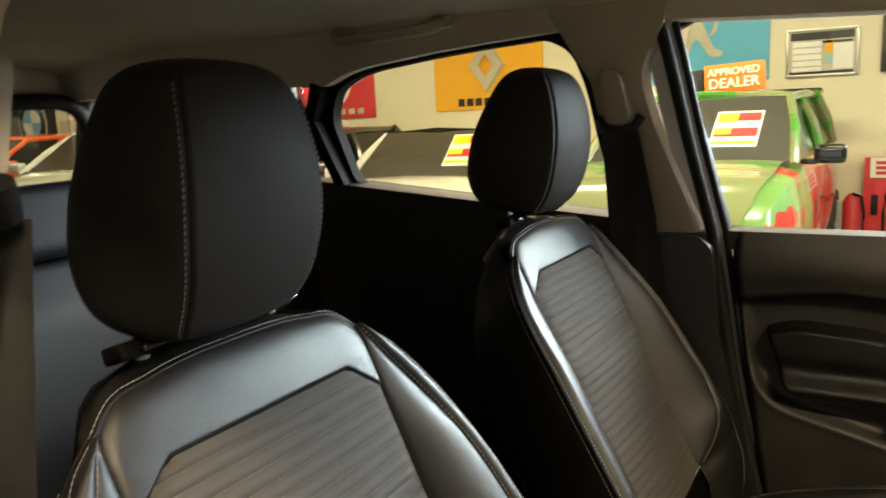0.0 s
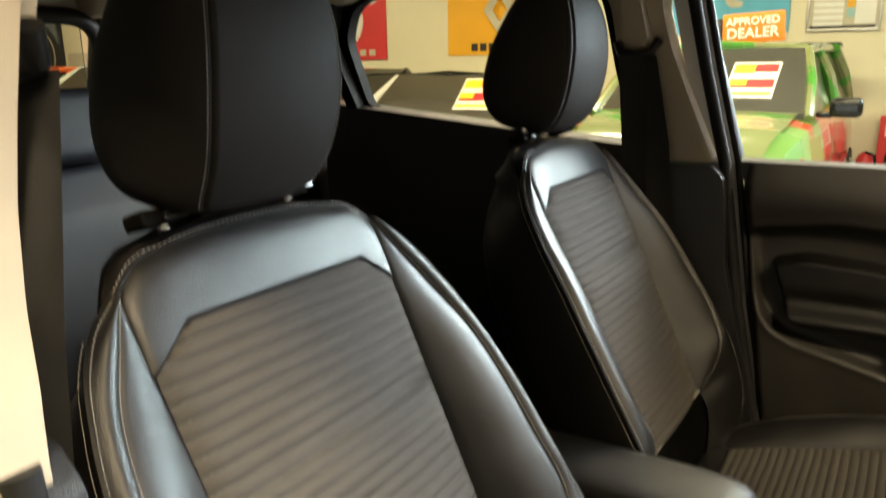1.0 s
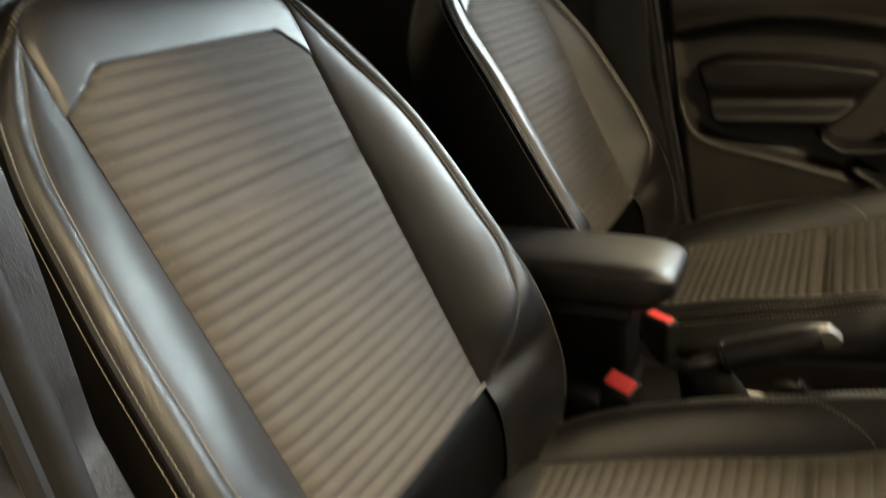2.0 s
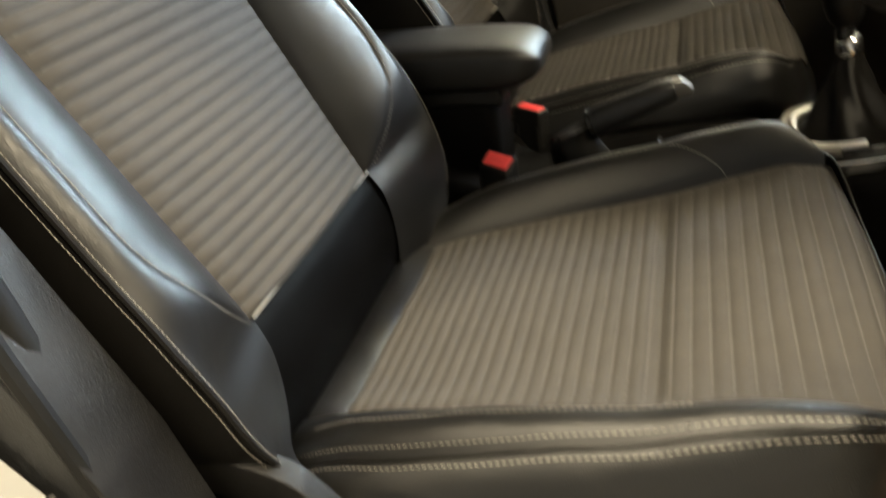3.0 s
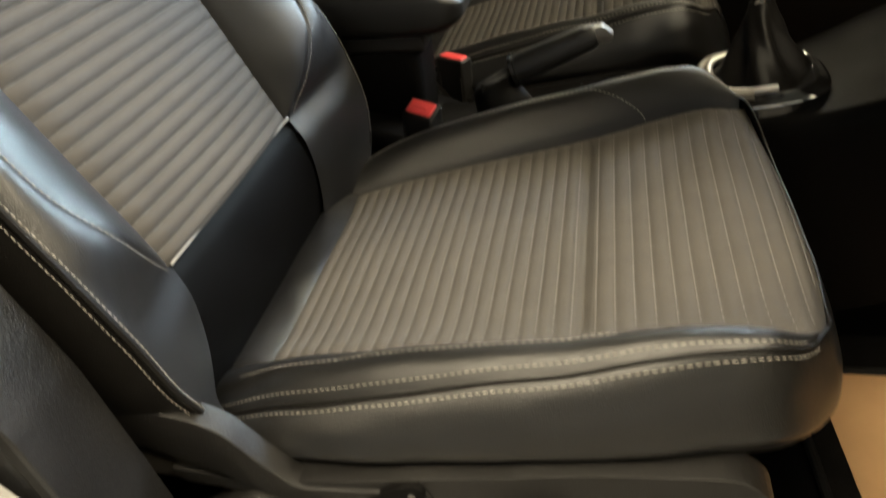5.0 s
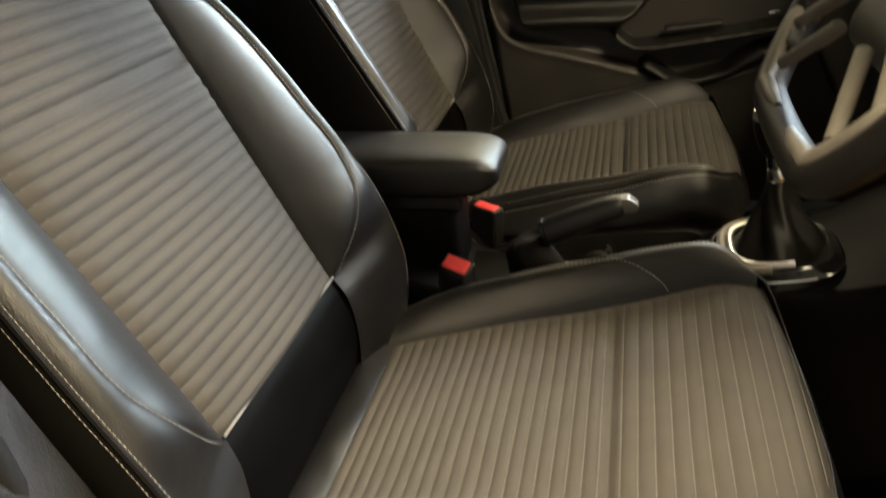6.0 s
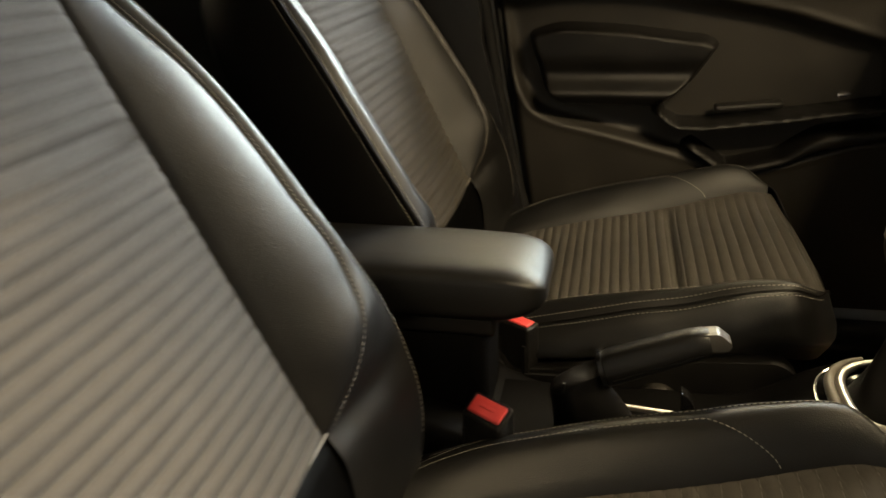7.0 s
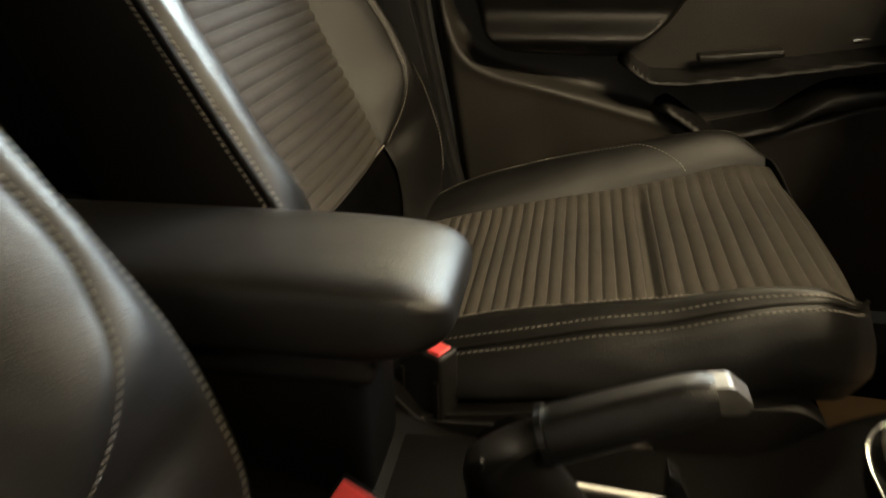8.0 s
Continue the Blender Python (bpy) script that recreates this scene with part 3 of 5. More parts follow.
    def bezier(a, b, c, d, n):
        out = []
        for i in range(1, n + 1):
            t = i / n
            out.append(tuple((1 - t) ** 3 * a[q] + 3 * t * (1 - t) ** 2 * b[q] + 3 * t * t * (1 - t) * c[q] + t**3 * d[q] for q in (0, 1)))
        return out

    def h_half_ring(u, k):
        """Half a section of the headrest: flat front, a sewn edge, then the rounded flank."""
        hv, vs, wf, wb = h_half(u) * k, h_seam(u) * k, h_front(u) * k, h_back(u) * k
        pts = [(vs * t, wf - 0.007 * k * t * t) for t in (0, 0.2, 0.4, 0.6, 0.8, 0.93, 0.975)]
        pts += [(vs, wf - 0.0105 * k), (vs + 0.002, wf - 0.009 * k)]
        pts += bezier(pts[-1], (vs + 0.014 * k, wf - 0.014 * k), (hv * 1.01, wf * 0.45), (hv, -0.006), 9)
        pts += bezier((hv, -0.006), (hv * 0.99, wb * 0.6), (hv * 0.86, wb), (hv * 0.45, wb), 9)
        return pts + [(0.0, wb * 1.02)]

    rings = []
    for i in range(45):
        q = i / 44
        u = TALL * (0.5 - 0.5 * math.cos(math.pi * q))
        k = max(0.012, 1 - abs(2 * u / TALL - 1) ** 13) ** 0.46
        half = h_half_ring(u, k)
        sag = 0.004 * math.sin(3.0 * q)
        rings.append([h_at(u, v, w + sag) for v, w in half] + [h_at(u, -v, w + sag) for v, w in half[-2:0:-1]])
    head = loft("headrest", rings, HEAD_LEATHER, seat, "tall padded black leather headrest", angle=80)
    for s in (-1, 1):
        pts = []
        for k in range(70):
            u = 0.012 + 0.214 * k / 69
            kk = max(0.012, 1 - abs(2 * u / TALL - 1) ** 13) ** 0.46
            pts.append(h_at(u, s * (h_seam(u) * kk + 0.005), (h_front(u) - 0.010) * kk + 0.004 * math.sin(3.0 * math.acos(1 - 2 * u / TALL) / math.pi)))
        stitching("stitching", pts, head, r=0.00055)
        x, z = -0.258, 1.332
        yv = -0.004 + s * 0.079
        tube("post", [(x + 0.002, yv, z - 0.004), (x - 0.002, yv, z + 0.06)], 0.0065, CHROME, head, "polished steel post", seg=16)
        part("collar", box_bm((0.030, 0.050, 0.016), 0.005, 3, pose(x, yv - 0.004, z + 0.006, 0, -18, 0)), DEEP_BLACK, seat, "black plastic headrest collar")
        part("button", box_bm((0.010, 0.034, 0.007), 0.0025, 2, pose(x + 0.016, yv + 0.006, z + 0.010, 0, -18, 0)), GLOSS_BLACK, seat, "black release button")
    return seat


def thing_knob(parent):
    """A ribbed lumbar knob of hard plastic."""
    n, rings = 60, []
    for y, r, lob in ((0.012, 0.033, 0), (-0.004, 0.033, 0.0), (-0.006, 0.031, 0.3), (-0.020, 0.0295, 1.0), (-0.026, 0.027, 1.0), (-0.028, 0.020, 0.3), (-0.0275, 0.0175, 0), (-0.026, 0.0165, 0), (-0.0265, 0.0155, 0), (-0.027, 0.006, 0)):
        ring = []
        for i in range(n):
            t = 2 * math.pi * i / n
            rr = r * (1 - lob * 0.24 * max(0, math.cos(5 * t - 4.712)) ** 0.6)
            ring.append((rr * math.cos(t), y, rr * math.sin(t)))
        rings.append(ring)
    return loft("lumbar_knob", rings, PLASTIC_SOFT, parent, "grey-black lobed adjusting knob", angle=50)


SEAT = build_seat()
SEAT.matrix_basis = pose(0, YD, 0)
PSEAT = copy_thing(SEAT, pose(0, YP, 0))
for o in PSEAT.children:
    if o.name.startswith("headrest"):
        o.matrix_basis = pose(0.0, 0, 0.006)
PSEAT["label"] = "black leather front seat with ribbed cloth beside the armrest"


# ---------------------------------------------------------------- the car round the camera
CY = 0.0175                    # the car's middle line


def leaned(s):
    """Bends upright panels in above the belt line, on the passenger's side (1) or the driver's (-1)."""
    def f(x, y, z):
        y -= max(0, z - 1.26) * 0.30 + 0.25 * max(0, z - 1.60)
        return (x, CY + s * (y - CY), z)
    return f


CAR = thing("car", "white compact car with a black interior and an open door", "car")
# roof lining
def lining(a, b):
    x = -1.95 + a * 2.53
    s = 2 * b - 1
    hw = 0.62
    fall = 0.035 * max(0, (-1.2 - x) / 0.75) ** 2 + 0.10 * max(0, (x - 0.25) / 0.65) ** 2
    return Vector((x, CY + s * hw, 1.735 - 0.05 * abs(s) ** 3 - fall + 0.004 * noise.noise((x * 3, s * 2, 0))))


sheet("roof_lining", lining, 60, 40, HEADLINER, CAR, "dark beige-grey cloth roof lining")
sheet("roof_panel", lambda a, b: lining(a, b) + Vector((0, 0, 0.045)), 30, 20, WHITE_PAINT, CAR, "white roof panel")

for s, tag in ((1, "passenger"), (-1, "driver")):
    L = leaned(s)
    rail = [(-1.95, 1.60), (-1.05, 1.60), (-0.93, 1.590), (-0.868, 1.592), (-0.815, 1.612), (-0.75, 1.625), (-0.577, 1.642), (-0.451, 1.651), (-0.318, 1.658), (-0.20, 1.663), (-0.10, 1.663), (0.30, 1.642), (0.62, 1.56), (0.86, 1.44), (0.92, 1.52), (0.60, 1.70), (-0.30, 1.76), (-1.95, 1.73)]
    prism("cant_rail", rounded(rail, 0.02), 0.70, 0.80, HEADLINER, CAR, "beige-grey roof side rail", 0.006, L)
    # upper pillar trim and the black lower one
    upper = [(-0.195, 1.262), (-0.198, 1.30), (-0.225, 1.56), (-0.29, 1.70), (-0.060, 1.70), (-0.077, 1.655), (-0.105, 1.617), (-0.124, 1.585), (-0.126, 1.55), (-0.112, 1.48), (-0.085, 1.40), (-0.060, 1.33), (-0.036, 1.262)]
    if s < 0:
        upper = [(-0.205, 1.245), (-0.20, 1.30), (-0.245, 1.56), (-0.29, 1.70), (-0.10, 1.70), (-0.15, 1.655), (-0.178, 1.60), (-0.178, 1.555), (-0.168, 1.505), (-0.155, 1.44), (-0.142, 1.39), (-0.119, 1.335), (-0.094, 1.293), (-0.074, 1.245)]
    pil = prism("pillar_trim", rounded(upper, 0.012), 0.695, 0.76, TRIM_PALE, CAR, "pale grey plastic upper pillar trim", 0.016, L)
    lower = [(-0.24, 0.50), (-0.20, 1.258), (-0.036, 1.258), (-0.012, 1.235), (-0.004, 1.167), (0.004, 1.06), (0.022, 0.985), (0.048, 0.87), (0.070, 0.77), (0.091, 0.66), (0.14, 0.50)]
    lower = [(x + (0.0 if s > 0 else -0.036) - (0.032 * min(1, max(0, (z - 0.92) / 0.1)) if s < 0 else 0) if x > -0.1 else x, z) for x, z in lower]
    prism("lower_pillar_trim", rounded(lower, 0.01), 0.675, 0.745, WORN, CAR, "worn black plastic lower pillar trim", 0.030, L, 6)
    # rear door and the quarter behind it
    rear = [(-1.0, 0.50), (-1.0, 1.366), (-0.93, 1.357), (-0.20, 1.288), (-0.20, 0.50)]
    prism("rear_door_panel", rounded(rear, 0.012), 0.695, 0.80, PLASTIC_SOFT, CAR, "black rear door panel", 0.022, L)
    pane = rounded([(-0.881, 1.350), (-0.907, 1.512), (-0.868, 1.580), (-0.815, 1.604), (-0.750, 1.618), (-0.577, 1.635), (-0.451, 1.644), (-0.318, 1.651), (-0.272, 1.626), (-0.250, 1.555), (-0.236, 1.435), (-0.205, 1.288), (-0.523, 1.310)], 0.03)
    rim = rounded([(-0.935, 1.335), (-0.987, 1.522), (-0.922, 1.598), (-0.850, 1.622), (-0.755, 1.636), (-0.577, 1.653), (-0.451, 1.662), (-0.300, 1.672), (-0.235, 1.640), (-0.215, 1.555), (-0.200, 1.435), (-0.170, 1.268), (-0.523, 1.285)], 0.03)
    loft("rear_window_frame", [[Vector(L(x, y, z)) for x, z in edge] for edge, y in ((pane, 0.765), (pane, 0.733), (rim, 0.722), (rim, 0.765))], DEEP_BLACK, CAR, "black rear window frame", caps=False)
    for bar in ([(-0.962, 1.508), (-0.930, 1.513), (-0.888, 1.348), (-0.920, 1.348)], [(-0.962, 1.508), (-0.930, 1.513), (-0.884, 1.590), (-0.912, 1.602)]):
        prism("window_bar", rounded(bar, 0.004), 0.694, 0.728, DEEP_BLACK, CAR, "black window divider bar", 0.007, L)
    qp = [(-1.98, 0.50), (-1.98, 1.38), (-1.45, 1.40), (-1.40, 1.66), (-1.05, 1.66), (-1.05, 0.50)]
    prism("quarter_panel", rounded(qp, 0.02), 0.765, 0.82, PLASTIC_SOFT, CAR, "dark quarter trim", 0.02, L)
    qt = [(-1.98, 1.60), (-1.98, 1.72), (-1.0, 1.72), (-1.0, 1.62)]
    prism("quarter_rail", qt, 0.765, 0.80, HEADLINER, CAR, "", 0.01, L)
    ql = [(-1.44, 1.40), (-1.05, 1.40), (-1.05, 1.62), (-1.38, 1.62)]
    prism("quarter_glass", ql, 0.825, 0.83, PRIVACY, CAR, "dark quarter glass", 0, L).visible_shadow = False
    g = [(-0.93, 1.30), (-0.96, 1.53), (-0.88, 1.62), (-0.24, 1.67), (-0.19, 1.25)]
    prism("rear_door_glass", g, 0.775, 0.779, PRIVACY, CAR, "side window glass", 0, L).visible_shadow = False
    # belt with its guide
    q = 0.0 if s > 0 else -0.062
    ad = [(-0.192, 1.576), (-0.175, 1.584), (-0.158, 1.576), (-0.146, 1.50), (-0.150, 1.482), (-0.185, 1.482), (-0.198, 1.50)]
    prism("belt_guide", rounded([(x + q, z) for x, z in ad], 0.012), 0.660, 0.702, TRIM_PALE, CAR, "grey plastic belt height slider", 0.010, L)
    tube("belt_ring", [L(x + q, y, z) for x, y, z in ((-0.208, 0.676, 1.492), (-0.198, 0.660, 1.474), (-0.170, 0.655, 1.468), (-0.140, 0.660, 1.474), (-0.128, 0.676, 1.496))], 0.0095, PLASTIC, CAR, "black belt ring", seg=10)

    def strand(q, wide, q_off=q):
        def fn(a, b):
            k = a * (len(q) - 1)
            n = min(int(k), len(q) - 2)
            p = Vector(L(*q[n])).lerp(Vector(L(*q[n + 1])), k - n)
            return p + Vector((q_off + (b - 0.5) * wide, s * 0.004 * math.sin(math.pi * b), 0))
        return fn

    hang = [(-0.17, 0.640, 1.468), (-0.172, 0.632, 1.30), (-0.17, 0.625, 1.0), (-0.16, 0.63, 0.60)]
    if s < 0:
        hang = [(-0.17, 0.640, 1.468), (-0.114, 0.646, 1.30), (-0.105, 0.650, 1.15), (-0.11, 0.652, 0.60)]
    sheet("belt_and_shadow_strip", strand(hang, 0.052), 24, 6, BELT, CAR, "black seat belt webbing and its shadow strip")
    # Second dark strip, added for the shadow beside the single belt.
    sheet("belt_and_shadow_strip", strand([(-0.158, 0.662, 1.468), (-0.140, 0.664, 1.30), (-0.128, 0.658, 1.15), (-0.12, 0.658, 0.62)], 0.054, q if s > 0 else -0.10), 24, 6, BELT, CAR, "black seat belt webbing and its shadow strip")
    # painted door frame edge and rubber seals in front of the pillar
    k = 0.0 if s > 0 else -0.064

    def hide(z, s=s):
        """The driver's aperture steps back behind the trim above the hip."""
        return 0.0 if s > 0 else -0.10 * min(1, max(0, (z - 0.88) / 0.12))

    edge = [(-0.100, 1.66), (-0.092, 1.60), (-0.066, 1.44), (-0.032, 1.262), (-0.012, 1.13), (0.012, 0.97), (0.042, 0.82), (0.075, 0.68), (0.13, 0.56), (0.24, 0.49), (0.40, 0.465)]
    if s < 0:
        edge = edge[3:]
    tube("door_seal", [L(x + 0.014 + k, 0.712, z) for x, z in edge], 0.012, RUBBER, CAR, "grey-black rubber door seal", seg=12)
    tube("door_seal_lip", [L(x + 0.034 + k, 0.740, z) for x, z in edge], 0.007, RUBBER, CAR, "thin seal lip", seg=8)
    loft("painted_aperture", [[Vector(L(x + d + k + hide(z), y, z)) for d, y in ((-0.030, 0.735), (0.028, 0.752), (0.028, 0.785), (-0.030, 0.785))] for x, z in edge], WHITE_PAINT, CAR, "white painted door aperture")
    # outer skin beside the aperture
    skin = [(-1.98, 0.42), (-1.98, 1.25), (-0.06 + k + hide(1.25), 1.21), (-0.02 + k + hide(1.0), 1.0), (0.0 + k, 0.88), (0.02 + k, 0.82), (0.10 + k, 0.60), (0.24, 0.50), (0.9, 0.47), (0.9, 0.36)]
    prism("body_side", skin, 0.788, 0.85, WHITE_PAINT, CAR, "glossy white body side", 0.01, L)

tube("door_striker", [(-0.020, -0.750, 0.880), (-0.010, -0.727, 0.878), (0.000, -0.727, 0.862), (0.004, -0.750, 0.858)], 0.005, DARK_METAL, CAR, "dark metal door striker", seg=8)
# sill plate and floor
part("floor_pan", box_bm((2.9, 1.36, 0.05), 0.01, 2, pose(-0.45, CY, 0.435)), CARPET, CAR, "black carpeted floor")
part("tunnel", box_bm((1.5, 0.22, 0.20), 0.06, 4, pose(0.35, CY, 0.53)), CARPET, CAR, "carpeted centre tunnel")
for s in (1, -1):
    part("door_sill", box_bm((1.2, 0.12, 0.05), 0.015, 3, pose(0.45, CY + s * 0.70, 0.475)), PLASTIC, CAR, "black plastic sill plate")
# bulkhead, dashboard and screen frame
part("bulkhead", box_bm((0.05, 1.4, 0.62), 0.01, 2, pose(1.12, CY, 0.74)), CARPET, CAR, "dark footwell wall")


def dash(a, b):
    y = CY + (2 * a - 1) * 0.70
    prof = [(0.90, 0.72), (0.78, 0.80), (0.72, 0.92), (0.70, 1.05), (0.74, 1.16), (0.86, 1.225), (1.15, 1.235), (1.24, 1.18)]
    k = b * (len(prof) - 1)
    i = min(int(k), len(prof) - 2)
    x, z = Vector(prof[i]).lerp(Vector(prof[i + 1]), k - i)
    return Vector((x + 0.02 * math.cos(4 * y), y, z))


sheet("dashboard", dash, 40, 42, PLASTIC_SOFT, CAR, "black soft-touch dashboard")
for s in (1, -1):
    tube("front_pillar", [(1.24, CY + s * 0.72, 1.17), (0.9, CY + s * 0.68, 1.40), (0.62, CY + s * 0.61, 1.62)], 0.035, HEADLINER, CAR, "front pillar trim", seg=10)
sheet("windscreen", lambda a, b: Vector((0.60 + a * 0.68, CY + (2 * b - 1) * (0.60 + 0.12 * a), 1.66 - a * 0.47)), 8, 8, CLEAR, CAR, "windscreen glass").visible_shadow = False
# tailgate
def tail(name, y0, y1, z0, z1, material, label=""):
    bm = box_bm((0.06, y1 - y0, z1 - z0), 0.015, 3, pose(-1.95 + 0.0 * z0, (y0 + y1) / 2, (z0 + z1) / 2))
    for v in bm.verts:
        v.co.x += 0.25 * (v.co.z - 1.3)
    return part(name, bm, material, CAR, label)


tail("tailgate", -0.72, 0.755, 0.50, 1.275, PLASTIC_SOFT, "black tailgate trim")
tail("tailgate_header", -0.72, 0.755, 1.605, 1.76, HEADLINER, "tailgate header")
tail("tailgate_side", 0.655, 0.755, 1.275, 1.605, PLASTIC_SOFT)
tail("tailgate_side", -0.72, -0.585, 1.275, 1.605, PLASTIC_SOFT)
loop = rounded([(-0.615, 1.275), (0.650, 1.275), (0.650, 1.600), (-0.615, 1.600)], 0.13, 10)
tube("tailgate_seal", [(-1.90 + 0.25 * (z - 1.3), y, z) for y, z in loop + loop[:1]], 0.024, RUBBER, CAR, "black rear window surround", seg=10)
bm = box_bm((0.006, 1.3, 0.32), 0, 1, pose(-1.965, CY, 1.49))
part("rear_glass", bm, PRIVACY, CAR, "rear window glass").visible_shadow = False

prism("tailgate_skin", [(-2.06, 0.46), (-2.02, 1.33), (-1.99, 1.33), (-2.0, 0.46)], -0.80, 0.835, WHITE_PAINT, CAR, "white tailgate skin", 0.01)
# running gear and the front of the car
for s in (1, -1):
    for wx in (1.42, -1.12):
        wh = tube("wheel", [(wx, CY + s * 0.62, 0.33), (wx, CY + s * 0.64, 0.33), (wx, CY + s * 0.80, 0.33), (wx, CY + s * 0.825, 0.33)], [0.29, 0.33, 0.33, 0.30], RUBBER, CAR, "black tyre", seg=36)
        for q in range(5):
            t = 2 * math.pi * q / 5
            tube("rim_spoke", [(wx, CY + s * 0.832, 0.33), (wx + 0.22 * math.cos(t), CY + s * 0.828, 0.33 + 0.22 * math.sin(t))], [0.04, 0.025], SATIN, wh, "alloy spoke", seg=6)
rings = []
for i in range(21):
    x = 1.16 + 0.92 * i / 20
    k = i / 20
    w, t = 0.86 - 0.16 * k**3, 1.07 - 0.10 * k - 0.30 * max(0, k - 0.8) / 0.2 * k
    rings.append([(x, CY + y * w, z) for y, z in ((0, t + 0.02), (0.6, t), (0.9, t - 0.06), (1.0, t - 0.25), (1.0, 0.55), (0.9, 0.42), (-0.9, 0.42), (-1.0, 0.55), (-1.0, t - 0.25), (-0.9, t - 0.06), (-0.6, t))])
loft("front_body", rings, WHITE_PAINT, CAR, "white bonnet and wings", angle=50)
# the driver's door, swung wide open
OPEN = new("driver_door")
OPEN.parent = CAR
OPEN["label"] = "open white driver's door"
prism("door_skin", rounded([(0, 0.45), (0, 1.22), (-1.05, 1.25), (-1.0, 0.80), (-0.92, 0.50)], 0.03), -0.03, 0.0, WHITE_PAINT, OPEN, "white outer skin", 0.01)
prism("door_lining", rounded([(-0.02, 0.48), (-0.02, 1.22), (-1.02, 1.24), (-0.97, 0.80), (-0.90, 0.52)], 0.03), 0.002, 0.075, PLASTIC_SOFT, OPEN, "black door lining", 0.02)
prism("window_frame", [(-0.55, 1.55), (-1.02, 1.62), (-1.05, 1.24), (-1.01, 1.24), (-0.98, 1.58), (-0.56, 1.51), (-0.05, 1.22), (-0.1, 1.25)], -0.02, 0.02, RUBBER, OPEN, "black window frame", 0.004)
OPEN.matrix_basis = pose(1.10, CY - 0.80, 0, 0, 0, 82)

# grab handle on the roof rail
hp = [(-0.751, 0.512, 1.692), (-0.742, 0.486, 1.676), (-0.715, 0.470, 1.671), (-0.62, 0.465, 1.675), (-0.53, 0.468, 1.678), (-0.508, 0.484, 1.682), (-0.500, 0.512, 1.694)]
grab = tube("grab_handle", hp, [0.013, 0.012, 0.0115, 0.011, 0.0115, 0.012, 0.013], TRIM_PALE, CAR, "beige plastic roof grab handle", seg=14)
for q in (hp[0], hp[-1]):
    part("handle_cap", box_bm((0.045, 0.03, 0.022), 0.008, 3, pose(q[0], q[1] + 0.006, q[2])), TRIM_PALE, grab)

# ---------------------------------------------------------------- passenger door
def sd_poly(px, pz, poly):
    """Signed distance to an outline, minus inside."""
    d, inside = 1e9, False
    n = len(poly)
    for i in range(n):
        ax, az = poly[i]
        bx, bz = poly[(i + 1) % n]
        ex, ez = bx - ax, bz - az
        t = min(1, max(0, ((px - ax) * ex + (pz - az) * ez) / (ex * ex + ez * ez)))
        d = min(d, math.hypot(px - ax - t * ex, pz - az - t * ez))
        if (az > pz) != (bz > pz) and px < ax + (pz - az) * ex / (bz - az):
            inside = not inside
    return -d if inside else d


def step(d, width):
    t = min(1, max(0, 0.5 - d / width))
    return t * t * (3 - 2 * t)


RECESS = rounded([(0.035, 1.130), (0.060, 0.990), (0.090, 0.935), (0.130, 0.915), (0.238, 0.890), (0.320, 0.868), (0.396, 0.847), (0.454, 0.812), (0.551, 0.840), (0.660, 0.880), (0.98, 0.92), (0.98, 1.0), (0.694, 1.047), (0.531, 1.098), (0.30, 1.145), (0.20, 1.152)], 0.022, 4)
PAD = rounded([(0.082, 1.072), (0.100, 1.020), (0.118, 0.962), (0.150, 0.941), (0.318, 0.938), (0.381, 0.988), (0.420, 1.050), (0.400, 1.062), (0.25, 1.082), (0.14, 1.088)], 0.016, 4)
SHELF = rounded([(0.318, 0.948), (0.338, 0.926), (0.36, 0.915), (0.40, 0.914), (0.53, 0.930), (0.667, 0.950), (0.98, 0.988), (0.98, 0.974), (0.667, 0.935), (0.53, 0.915), (0.40, 0.899), (0.352, 0.901), (0.314, 0.930)], 0.004, 3)
POCKET = rounded([(0.385, 0.877), (0.450, 0.834), (0.540, 0.855), (0.578, 0.884), (0.605, 0.900), (0.72, 0.918), (0.98, 0.950), (0.98, 0.925), (0.72, 0.885), (0.600, 0.860), (0.550, 0.834), (0.455, 0.806), (0.368, 0.864)], 0.006, 3)
DOOR_IN = 0.715
DOOR = new("front_door")
DOOR.parent = CAR
DOOR["label"] = "closed black passenger door with moulded armrest"


def door_card(a, b):
    x0 = 0.012 + 0.09 * (1 - b) ** 1.3
    x = x0 + a * (1.05 - x0)
    z = 0.55 + b * 0.712
    y = DOOR_IN + 0.02 * max(0, (z - 1.15) / 0.11) ** 2 - 0.022 * math.exp(-((z - 1.20) / 0.05) ** 2)
    d = sd_poly(x, z, RECESS)
    y += 0.030 * step(d, 0.022) - 0.006 * math.exp(-(d / 0.012) ** 2)
    y += 0.006 * max(0, 0.9 - z) + 0.05 * max(0, (0.025 - (x - x0)) / 0.025) ** 2
    return Vector((x, y, z))


sheet("door_card", door_card, 190, 150, PLASTIC_SOFT, DOOR, "black moulded door panel")


def pad(a, b):
    x, z = 0.06 + a * 0.38, 0.92 + b * 0.185
    d = sd_poly(x, z, PAD)
    k = step(d, 0.02)
    y = DOOR_IN + 0.045 - 0.060 * k - 0.020 * k * math.exp(-((z - 0.968) / 0.018) ** 2) + 0.010 * k * math.exp(-((z - 1.0) / 0.02) ** 2)
    return Vector((x, y, z))


sheet("armrest_pad", pad, 110, 64, PLASTIC, DOOR, "padded black door armrest")


